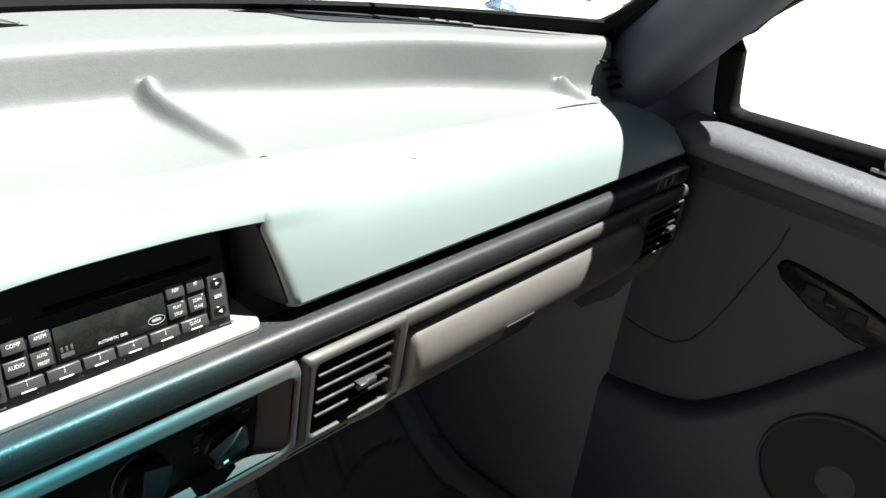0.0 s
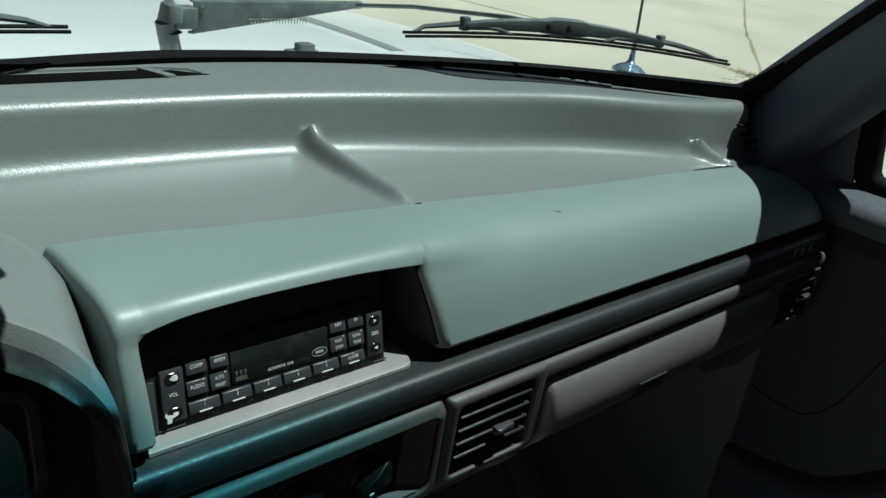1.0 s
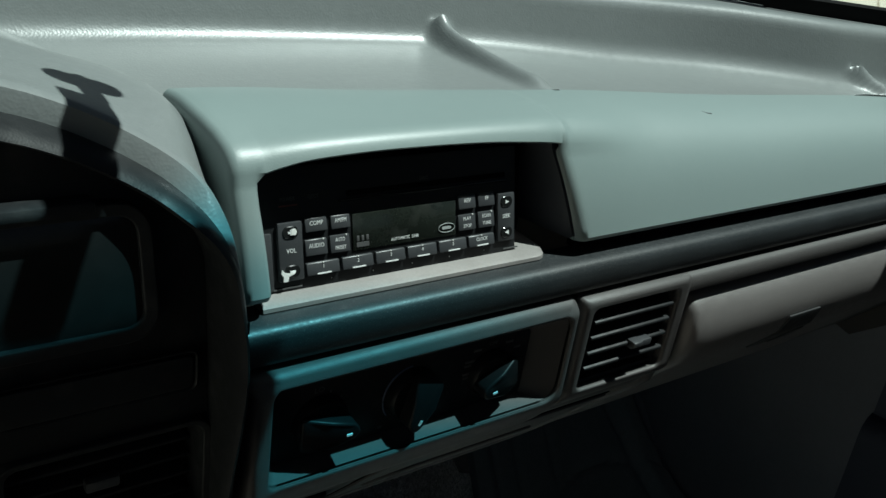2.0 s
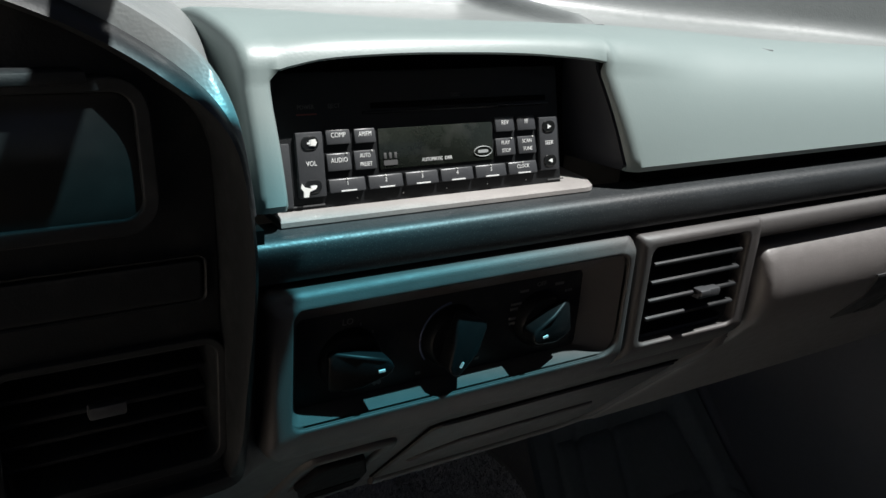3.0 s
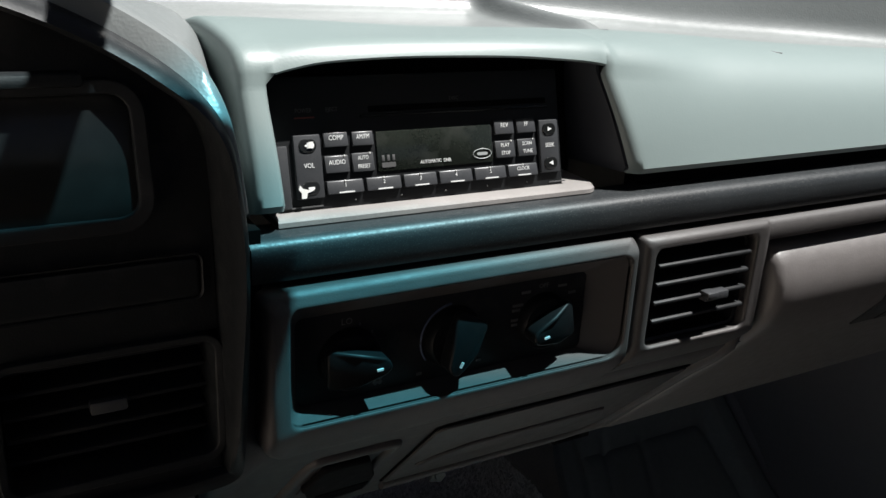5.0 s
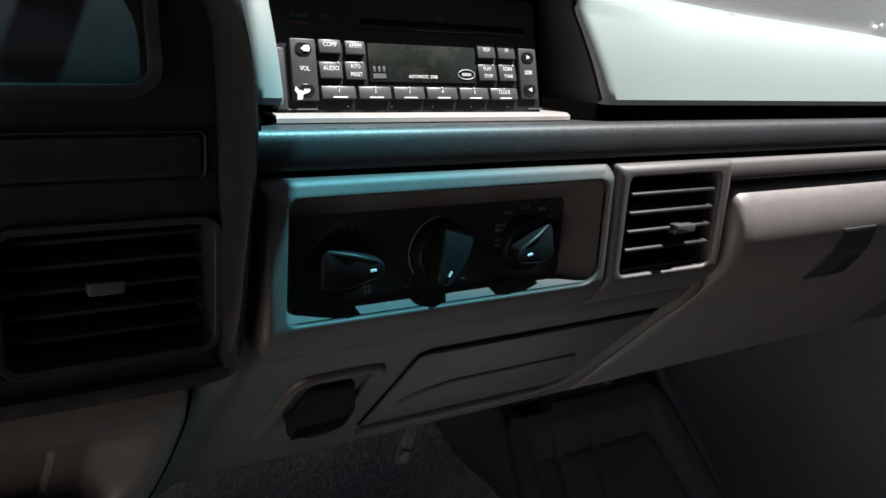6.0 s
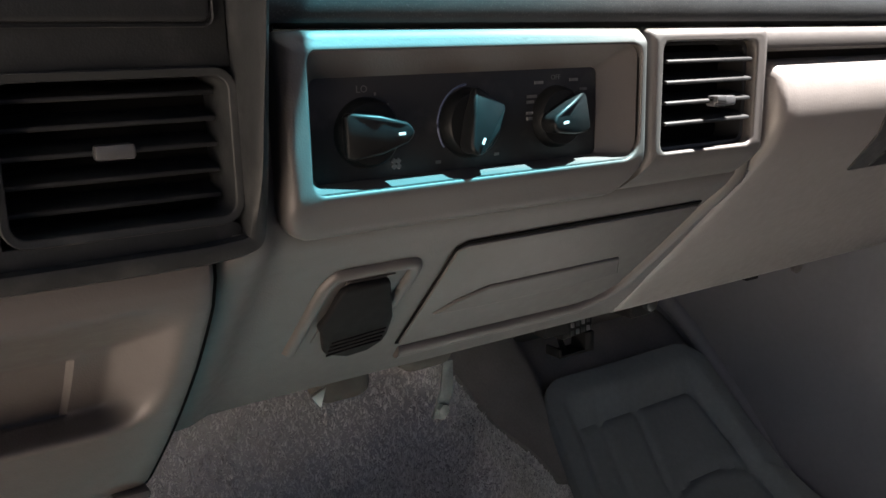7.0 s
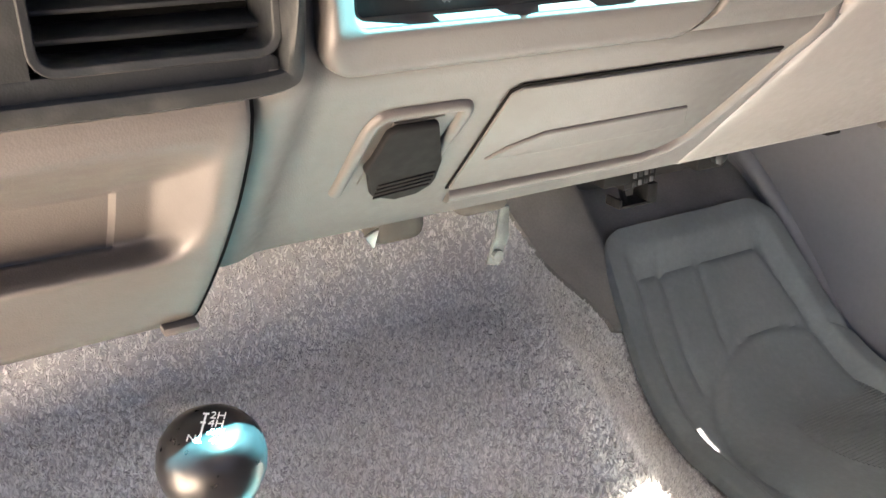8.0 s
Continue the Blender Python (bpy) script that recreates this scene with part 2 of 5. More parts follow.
def frame_ring(outer, inner, front, back, shoulder, lip, to):
    """A moulded frame between two outlines of equally many points, with a round outer shoulder and a round inner lip."""
    bm = bmesh.new()
    loops = [[bm.verts.new((x, back, z)) for x, z in outer]]
    steps = [("o", a) for a in spread(0, 90, 6)] + [("m", f) for f in (0.2, 0.4, 0.6, 0.8)] + [("i", a) for a in spread(90, 0, 5)]
    for kind, s in steps:
        loop = []
        for (x, z), (u, w) in zip(outer, inner):
            gap = math.hypot(u - x, w - z)
            so, si = min(shoulder, 0.6 * gap), min(lip, 0.3 * gap)
            c, h = 1 - math.cos(radians(s)), 1 - math.sin(radians(s))
            d = so * c if kind == "o" else gap - si * c if kind == "i" else so + (gap - so - si) * s
            y = front + (shoulder * h if kind == "o" else lip * h if kind == "i" else 0)
            loop.append(bm.verts.new(to(Vector((x + (u - x) * d / gap, y, z + (w - z) * d / gap)))))
        loops.append(loop)
    loops.append([bm.verts.new((x, 0.003 if front < 0 else back, z)) for x, z in inner])
    n = len(outer)
    for k in range(len(loops)):
        p, q = loops[k], loops[(k + 1) % len(loops)]
        for i in range(n):
            j = (i + 1) % n
            bm.faces.new((p[i], p[j], q[j], q[i]))
    return recalc(bm)


def tube(points, radius, sides=8, ends=True):
    """A round bar along points; radius: one, or one a point."""
    pts = [Vector(p) for p in points]
    rad = radius if isinstance(radius, (list, tuple)) else [radius] * len(pts)
    bm = bmesh.new()
    loops = []
    for i, p in enumerate(pts):
        d = (pts[min(i + 1, len(pts) - 1)] - pts[max(i - 1, 0)]).normalized()
        s = d.cross(Vector((0, 0, 1)))
        s = s.normalized() if s.length > 1e-4 else Vector((1, 0, 0))
        t = s.cross(d)
        loops.append([bm.verts.new(p + rad[i] * (s * math.cos(2 * math.pi * k / sides) + t * math.sin(2 * math.pi * k / sides))) for k in range(sides)])
    for a, b in zip(loops, loops[1:]):
        for k in range(sides):
            bm.faces.new((a[k], a[(k + 1) % sides], b[(k + 1) % sides], b[k]))
    if ends:
        bm.faces.new(loops[0])
        bm.faces.new(loops[-1][::-1])
    return recalc(bm)


def lathe(profile, at, axis, sides=32, squash=1.0):
    """A body of revolution: profile of (radius, height) about an axis."""
    axis = Vector(axis).normalized()
    s = axis.orthogonal().normalized()
    t = axis.cross(s)
    bm = bmesh.new()
    loops = [[bm.verts.new(Vector(at) + axis * h + (s * math.cos(2 * math.pi * k / sides) + t * math.sin(2 * math.pi * k / sides) * squash) * max(r, 1e-5)) for k in range(sides)] for r, h in profile]
    for a, b in zip(loops, loops[1:]):
        for k in range(sides):
            bm.faces.new((a[k], a[(k + 1) % sides], b[(k + 1) % sides], b[k]))
    bm.faces.new(loops[0])
    bm.faces.new(loops[-1][::-1])
    bmesh.ops.remove_doubles(bm, verts=bm.verts, dist=2e-5)
    return recalc(bm)


def lettering(word, size, m, mat, parent, wide=1.0, name="lettering"):
    """Printed words of Blender's own font, centred at the pose m (x to the right, y up, z out)."""
    cu = bpy.data.curves.new("print", "FONT")
    cu.body, cu.size, cu.align_x, cu.align_y, cu.extrude, cu.resolution_u = word, size, "CENTER", "CENTER", 0.00008, 2
    ob = bpy.data.objects.new("print", cu)
    scene.collection.objects.link(ob)
    me = bpy.data.meshes.new_from_object(ob.evaluated_get(bpy.context.evaluated_depsgraph_get()))
    bpy.data.objects.remove(ob)
    bpy.data.curves.remove(cu)
    bm = bmesh.new()
    bm.from_mesh(me)
    bpy.data.meshes.remove(me)
    bmesh.ops.transform(bm, matrix=m @ Matrix.Diagonal((wide, 1, 1, 1)), verts=bm.verts)
    return part(name, bm, mat, parent, "", 0)


def bend(x, table):
    """A smooth curve through a table of (x, value)."""
    xs, vs = [a for a, b in table], [b for a, b in table]
    if x <= xs[0]:
        return vs[0]
    for i in range(len(xs) - 1):
        if x <= xs[i + 1]:
            f = (x - xs[i]) / (xs[i + 1] - xs[i])
            m0 = (vs[i + 1] - vs[max(i - 1, 0)]) / (xs[i + 1] - xs[max(i - 1, 0)])
            m1 = (vs[min(i + 2, len(xs) - 1)] - vs[i]) / (xs[min(i + 2, len(xs) - 1)] - xs[i])
            h = xs[i + 1] - xs[i]
            return (2 * f**3 - 3 * f**2 + 1) * vs[i] + (f**3 - 2 * f**2 + f) * h * m0 + (3 * f**2 - 2 * f**3) * vs[i + 1] + (f**3 - f**2) * h * m1
    return vs[-1]


def ease(x, a, b):
    f = min(1, max(0, (x - a) / (b - a)))
    return f * f * (3 - 2 * f)


def spread(a, b, n):
    return [a + (b - a) * i / (n - 1) for i in range(n)]


# ---- the cab: glass, pillars, roof, walls ----
def glass_edge(s, top):
    """The windshield's lower and upper edges, s from -1 to 1."""
    k = abs(s)
    low = Vector((-0.05 + 0.69 * s, 0.376 - 0.212 * k**1.85, 0.769 - 0.008 * k))
    high = Vector((-0.05 + 0.57 * s, -0.27 - 0.10 * k**2, 1.335 - 0.02 * k))
    return low.lerp(high, top)


def rise(s):
    """How far the black edge stands above the glass's lower edge."""
    return 0.0165 - 0.0025 * ease(s, 0.5, 0.95)


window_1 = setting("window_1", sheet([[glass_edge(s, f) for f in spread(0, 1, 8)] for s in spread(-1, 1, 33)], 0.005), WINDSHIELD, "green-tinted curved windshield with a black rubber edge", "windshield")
skirt = []
for s in spread(-1, 1, 61):
    w, h = 1 - 0.6 * ease(s, 0.1, 0.85), rise(s)
    skirt.append([glass_edge(s, 0.0) + Vector(o) for o in ((0, -0.004, -0.045), (0, -0.012 - 0.012 * w, -0.016), (0, -0.013 - 0.020 * w, 0.007 * w - 0.003), (0, -0.014 - 0.022 * w, h - 0.003), (0, -0.010 - 0.7 * h, h))])
part("gasket", join(sheet(skirt, 0.004), tube([glass_edge(1, f) + Vector((-0.010, -0.002, 0)) for f in spread(-0.01, 1, 12)], 0.010, 8),
                    tube([glass_edge(-1, f) + Vector((0.010, -0.002, 0)) for f in spread(-0.01, 1, 12)], 0.010, 8),
                    tube([glass_edge(s, 1.0) for s in spread(-1, 1, 21)], 0.02, 8),
                    tube([glass_edge(0.86, 0.0) + Vector((0, -0.006, -0.006)), glass_edge(0.92, 0.001) + Vector((0, -0.006, -0.002)), glass_edge(0.965, 0.010) + Vector((-0.004, -0.005, 0)), glass_edge(0.985, 0.035) + Vector((-0.008, -0.003, 0)), glass_edge(0.99, 0.09) + Vector((-0.006, -0.002, 0))], [0.004, 0.007, 0.009, 0.010, 0.008], 8)), RUBBER, window_1, "black rubber gasket")
etch = []
for i, (w, n) in enumerate(((0.022, 3), (0.016, 2), (0.018, 3), (0.014, 2), (0.020, 3))):
    for j in range(n):
        c = glass_edge(0.945 - 0.010 * j - 0.005 * i, 0.052 - 0.0085 * i) + Vector((0, -0.001, 0))
        etch.append(tube([c, c + Vector((w / n * 0.6, -0.003, 0.0002))], 0.00028, 4))
part("glass_marking", join(*etch), BLACK, window_1, "small dark etched marking, unreadable")


def pillar(side):
    rows = []
    for f in spread(-0.06, 1, 20):
        a = glass_edge(1, f) + Vector((-0.014, -0.018, 0.004))
        b = Vector((0.640, 0.092, 0.690)).lerp(Vector((0.555, -0.44, 1.335)), (f + 0.06) / 1.06)
        flare = max(0, 1 - (f + 0.06) / 0.16)
        a += Vector((-0.01, -0.02, -0.035)) * flare
        row = [(-0.05 + side * (q.x + 0.05), q.y, q.z) for q in (glass_edge(1, f) + Vector((0.03, 0.016, 0.012)), a + Vector((0.014, 0.016, 0.004)))]
        for g in spread(0, 1, 9):
            bow = math.sin(math.pi * g) * (0.018 + 0.010 * flare)
            p = a.lerp(b, g) + Vector((-0.8, -0.5, -0.25)).normalized() * bow
            row.append((-0.05 + side * (p.x + 0.05), p.y, p.z))
        row.append((-0.05 + side * (b.x + 0.09), b.y + 0.012, b.z))
        rows.append(row)
    return sheet(rows, 0.006)


setting("pillar_trim_1", pillar(1), TRIM, "dark blue-grey moulded plastic trim of the windshield pillar", "pillar")
setting("pillar_trim_2", pillar(-1), TRIM, "dark blue-grey moulded plastic trim of the windshield pillar", "pillar")
roof = [[(x, y, 1.345 - 0.03 * ((x + 0.05) / 0.6) ** 2) for y in (-1.35, -1.0, -0.7, -0.45, -0.29 - 0.10 * ((x + 0.05) / 0.6) ** 2)] for x in spread(-0.70, 0.60, 14)]
setting("ceiling", sheet(roof, -0.03), HEAD, "plain grey cab headliner", "ceiling")

def drop_edge(s):
    """How far down the glass the sun block reaches: farther before the driver."""
    return 0.727 if s < 0.106 else min(0.785, 0.727 + 1.25 * (s - 0.106))


# unseen header, added to keep the sun off the instruments and footwell
setting("trim_header", sheet([[glass_edge(s, drop_edge(s) + (1.03 - drop_edge(s)) * f) + Vector((0, -0.008, -0.005)) for f in spread(0, 1, 6)] for s in spread(-0.98, 0.07, 12) + spread(0.080, 0.160, 21) + spread(0.18, 0.98, 10)], 0.012), HEAD, "unseen grey sun block added along the top of the windshield", "trim")


def side_wall(x, name):
    """The cab's flank above the belt: a frame round the door window."""
    s = 1 if x > 0 else -1
    bms = [box(min(x, x + s * 0.05), max(x, x + s * 0.05), -1.35, -0.80, -0.1, 1.36)]
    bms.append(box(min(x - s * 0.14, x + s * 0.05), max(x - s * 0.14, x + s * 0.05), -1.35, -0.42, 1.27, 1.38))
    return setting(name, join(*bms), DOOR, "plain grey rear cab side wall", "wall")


side_wall(0.70, "wall_east")
side_wall(-0.80, "wall_west")
back = join(box(-0.80, 0.70, -1.40, -1.35, -0.1, 0.75), box(-0.80, 0.70, -1.40, -1.35, 1.20, 1.40), box(-0.80, -0.65, -1.40, -1.35, 0.75, 1.20), box(0.55, 0.70, -1.40, -1.35, 0.75, 1.20))
setting("wall_south", back, DOOR, "plain grey rear cab wall with a window opening", "wall")
# unseen block, added to weaken and warm the light bounced up from behind
setting("wall_seat_riser", box(-0.80, 0.70, -1.35, -0.52, -0.1, 0.36, 0.03), RISER_BROWN, "unseen dark block behind the footwell, added to cut and warm bounced light", "wall")
setting("wall_cowl", join(box(0.676, 0.75, 0.03, 0.62, -0.1, 0.62), box(0.60, 0.70, 0.10, 0.28, 0.60, 0.655), box(-0.90, -0.80, 0.03, 0.62, -0.1, 0.69)), TRIM, "plain grey body side beside the footwell", "wall")


# ---- floor with its tunnel ----
def mat_left(y):
    """The inner edge of the passenger's mat."""
    return bend(y, [(-0.3, 0.22), (0.15, 0.258), (0.28, 0.270), (0.34, 0.280), (0.40, 0.297), (0.46, 0.315)])


def floor_height(x, y):
    ridge = 0.02 + 0.36 * max(0, y)
    top = 0.135 + 0.30 * ease(y, 0.42, 0.66)
    foot = -0.025 + 0.245 * ease(y, 0.24, 0.62)
    right = top + (foot - top) * ease(x, ridge - 0.02, ridge + 0.21 - 0.10 * max(0, y))
    left = foot + (top - foot) * ease(x, -0.62, -0.42)
    z = right if x > -0.3 else left
    z -= 0.035 * ease(x, mat_left(y) + 0.004, mat_left(y) + 0.05)
    return z + 0.026 * math.exp(-((x - ridge) / 0.026) ** 2) * (1 - ease(y, 0.42, 0.55))


def toe_left(y):
    """Where the carpet of the tunnel ends and the bare toe board begins."""
    return bend(y, [(0.36, 0.286), (0.40, 0.272), (0.44, 0.236), (0.48, 0.195), (0.54, 0.178), (0.60, 0.170)])


setting("floor", sheet([[(x, y, floor_height(x, y)) for y in spread(-1.35, 0.60, 132)] for x in spread(-0.80, 0.70, 121)], 0.02), CARPET, "grey carpeted cab floor rising to a centre tunnel", "floor", 0)


def carpet_pile():
    """Short tufts of yarn, all over the stretch of floor that shows."""
    rng = np.random.default_rng(4)
    n = 270000
    xs, ys = rng.uniform(-0.46, 0.63, n), rng.uniform(-0.12, 0.59, n)
    keep = [(x, y) for x, y in zip(xs, ys) if x < (mat_left(y) + 0.004 if y < 0.39 else toe_left(y) + 0.002)]
    verts, faces = [], []
    ang, lean, tall = rng.uniform(0, 6.28, n), rng.uniform(-0.0022, 0.0022, (n, 2)), rng.uniform(0.0018, 0.0046, n)
    for i, (x, y) in enumerate(keep):
        z = floor_height(x, y)
        k = len(verts)
        for a in range(3):
            w = ang[i] + a * 2.094
            verts.append((x + 0.0014 * math.cos(w), y + 0.0014 * math.sin(w), z))
        # neighbouring tufts lean together, in clumps about a centimetre wide
        cx = 0.0020 * math.sin(420 * x + 2.1 * math.sin(260 * y) + 1.3 * math.sin(97 * x))
        cy = 0.0020 * math.sin(390 * y + 2.3 * math.sin(240 * x) + 1.7 * math.sin(83 * y))
        clump = 0.5 + 0.5 * math.sin(310 * x + 190 * y + 2.4 * math.sin(150 * y - 60 * x)) * math.sin(280 * y - 170 * x + 2.2 * math.sin(130 * x + 45 * y))
        verts.append((x + 0.7 * lean[i, 0] + cx, y + 0.7 * lean[i, 1] + cy, z + tall[i] * (0.2 + 1.7 * clump)))
        faces += [(k, k + 1, k + 3), (k + 1, k + 2, k + 3), (k + 2, k, k + 3)]
    me = bpy.data.meshes.new("carpet_pile")
    me.from_pydata(verts, [], faces)
    me.materials.append(YARN)
    return tagged(new("carpet_pile", me), "short cut pile of the lavender-grey floor carpet", "carpet", "", "stuff")


YARN = material("carpet_yarn", (0.62, 0.607, 0.58), 0.95, vary=0.10, vary_scale=9, spec=0.05, island=0.28)
carpet_pile()
TOE = material("toe_board", (0.20, 0.19, 0.175), 0.85, vary=0.14, vary_scale=14, grain=0.2, grain_scale=500, spec=0.2)
setting("floor_toe_board", sheet([[(toe_left(y) + (0.668 - toe_left(y)) * f, y, floor_height(toe_left(y) + (0.668 - toe_left(y)) * f, y) + 0.009) for y in spread(0.385, 0.60, 40)] for f in spread(0, 1, 40)], 0.006), TOE, "bare dark grey toe board above the floor mat", "toe board")
KICK = material("kick_plastic", (0.150, 0.154, 0.168), 0.55, vary=0.08, grain=0.1, grain_scale=800)
setting("wall_kick", sheet([[(0.665 - 0.012 * ease(z, 0.1, -0.03), y, z) for z in spread(-0.04, 0.66, 12)] for y in spread(0.62, 0.02, 12)], -0.01), KICK, "grey plastic kick panel beside the passenger footwell", "kick panel")
setting("trim", tube([(0.657, y, floor_height(0.5, y) + 0.040) for y in spread(-0.2, 0.57, 24)], 0.016, 10), KICK, "rounded grey plastic scuff edge along the kick panel", "trim")

# ---- passenger door ----
door_1 = thing("door_1", (0.68, -0.4, 0.0), "dark blue-grey moulded passenger door with a bright window above its sill", "door", "structure")


def swell_line(y):
    """The upper edge of the door's lower bulge."""
    return bend(y, [(-0.80, 0.63), (-0.50, 0.60), (-0.273, 0.511), (-0.213, 0.449), (-0.152, 0.379), (-0.084, 0.319), (0.005, 0.295), (0.09, 0.285)])


def door_x(y, z):
    """The inner face of the passenger door."""
    x = bend(z, [(-0.05, 0.650), (0.20, 0.650), (0.33, 0.640), (0.45, 0.636), (0.575, 0.640), (0.615, 0.641), (0.646, 0.638), (0.654, 0.632), (0.661, 0.631), (0.667, 0.637), (0.671, 0.650), (0.674, 0.690)])
    hollow = math.exp(-(((y + 0.30) / 0.16) ** 2)) * math.exp(-(((z - 0.44) / 0.10) ** 2))
    swell = 0.020 * ease(z, swell_line(y) + 0.010, swell_line(y) - 0.004) * (1 - ease(z, 0.25, 0.05) * 0.3)
    return x + 0.008 * hollow - swell + 0.004


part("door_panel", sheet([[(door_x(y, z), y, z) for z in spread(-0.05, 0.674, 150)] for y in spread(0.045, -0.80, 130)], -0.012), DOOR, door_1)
# sunlight on the sill is put into a paler copy of the door's plastic
part("window_sill", sheet([[(door_x(y, z) - 0.0012, y, z + 0.0006) for z in spread(0.6540, 0.674, 22)] for y in spread(0.044, -0.80, 60)], -0.0125), SILL_LIT, door_1, "smooth sill pad under the window, sunlight put into its paler colour")
part("belt_strip", sheet([[(door_x(y, z) - 0.0135 + 0.003 * abs(k - 3) / 3, y, z) for k, z in enumerate(spread(0.6265, 0.6500, 7))] for y in spread(0.022, -0.80, 40)], -0.004), STRIP, door_1, "dark ribbed belt strip")
part("screw", lathe([(0.0, 0.003), (0.004, 0.002), (0.004, 0)], (door_x(-0.005, 0.638) - 0.0165, -0.005, 0.638), (-1, 0, 0), 10), BLACK, door_1)
part("door_seam", join(tube([(door_x(y, z) - 0.0120, y, z) for y, z in ((-0.120, 0.606), (-0.116, 0.58), (-0.108, 0.552), (-0.099, 0.528), (-0.085, 0.485), (-0.069, 0.443), (-0.054, 0.417), (-0.034, 0.401), (-0.010, 0.397), (0.017, 0.398), (0.040, 0.402))], 0.0016, 6),
                      tube([(door_x(y, swell_line(y) + 0.012) - 0.0118, y, swell_line(y) + 0.012) for y in spread(-0.42, 0.038, 30)], 0.0018, 6)), LINER, door_1, "dark seams between the moulded panels")
plate = [(y - 0.008, z + 0.010) for y, z in [(-0.268, 0.506), (-0.245, 0.497), (-0.215, 0.498), (-0.165, 0.512), (-0.122, 0.535), (-0.112, 0.548), (-0.120, 0.560), (-0.140, 0.560), (-0.20, 0.552), (-0.26, 0.535), (-0.272, 0.520)]]
switch_plate = part("switch_plate", prism(plate, 0, 0.016, 0.006, 3, to=lambda c: Vector((door_x(c.x, c.z) - 0.017 + c.y, c.x, c.z))), SWITCH, door_1, "glossy black switch plate")
for y0, z0 in ((-0.173, 0.547), (-0.223, 0.538)):
    part("rocker_switch", box(y0 - 0.012, y0 + 0.012, 0, 0.006, z0 - 0.008, z0 + 0.008, 0.002, to=lambda c: Vector((door_x(c.x, c.z) - 0.020 + c.y, c.x, c.z))), BLACK, switch_plate)
for y0, z0, w in ((-0.194, 0.540, 0.010), (-0.246, 0.532, 0.014)):
    part("lettering_bar", box(y0 - w / 2, y0 + w / 2, 0, 0.001, z0 - 0.0012, z0 + 0.0012, to=lambda c: Vector((door_x(c.x, c.z) - 0.0185 + c.y, c.x, c.z))), DIM, switch_plate)
bowl = [[(door_x(-0.275 + 0.092 * r * math.cos(a), 0.338 + 0.084 * r * math.sin(a)) - 0.0135 + 0.002 * (1 - r), -0.275 + 0.092 * r * math.cos(a), 0.338 + 0.084 * r * math.sin(a)) for r in spread(0.02, 1, 8)] for a in spread(0, 2 * math.pi, 41)]
part("speaker_grille", sheet(bowl, 0.001), BLACK, door_1, "dark round speaker grille")
part("speaker_rim", tube([row[-1] for row in bowl], 0.003, 8, False), DOOR, door_1)
OPEN = [(0.000, 0.682), (0.016, 0.685), (0.026, 0.696), (0.031, 0.718), (0.038, 0.764), (0.033, 0.795), (0.014, 0.822), (-0.012, 0.846), (-0.20, 1.07), (-0.38, 1.28)]
part("window_pane", sheet([[(0.712 - 0.06 * ease(z, 0.7, 1.3), y, z) for y in spread(float(np.interp(z, [0.66, 0.72, 0.764, 0.822, 1.07, 1.28], [0.03, 0.035, 0.04, 0.016, -0.20, -0.38])), -0.80, 5)] for z in spread(0.66, 1.28, 14)], 0.004), SIDEGLASS, door_1, "tinted side window glass")
part("window_seal", join(tube([(0.690 - 0.10 * ease(z, 0.80, 1.3), y - 0.010, z + 0.006) for y, z in OPEN], 0.0165, 12), tube([(0.690, y, 0.688 - 0.05 * y) for y in spread(-0.006, -0.80, 12)], 0.0155, 12)), RUBBER, door_1, "black rubber window seal")
part("window_corner", prism([(0.016, 0.64), (0.160, 0.64), (0.160, 0.72), (0.080, 0.79), (0.0, 0.87), (-0.012, 0.846), (0.014, 0.822), (0.033, 0.795), (0.038, 0.764), (0.031, 0.718), (0.026, 0.696)], 0.0, 0.008, 0.003, 2, to=lambda c: Vector((0.678 + c.y, c.x, c.z))), TRIM, door_1, "grey sail trim ahead of the window")
part("lock_knob", join(lathe([(0.0, 0.016), (0.005, 0.014), (0.006, 0.008), (0.004, 0.0)], (0.682, -0.185, 0.69), (-0.3, 0, 1), 12), box(0.67, 0.70, -0.22, -0.17, 0.688, 0.693, 0.002)), METAL, door_1, "small metal bolt at the window sill")

# ---- outside ----
ground = bmesh.new()
bmesh.ops.create_grid(ground, x_segments=40, y_segments=40, size=400)
bmesh.ops.translate(ground, verts=ground.verts, vec=(0, 0, -0.80))
setting("ground", ground, CONCRETE, "sunlit pale concrete yard", "ground")
random.seed(5)


def crack(points, wide):
    """A dirt-filled joint in the concrete."""
    rows = []
    for i, (a, b) in enumerate(zip(points, points[1:])):
        for f in spread(0, 1, 14):
            p = Vector(a).lerp(Vector(b), f)
            w = wide * random.uniform(0.4, 1.3)
            d = (Vector(b) - Vector(a)).normalized()
            s = Vector((-d.y, d.x))
            p += s * random.uniform(-0.02, 0.02)
            rows.append([(p.x - s.x * w, p.y - s.y * w, -0.796), (p.x + s.x * w, p.y + s.y * w, -0.796)])
    return sheet(rows, 0.003)


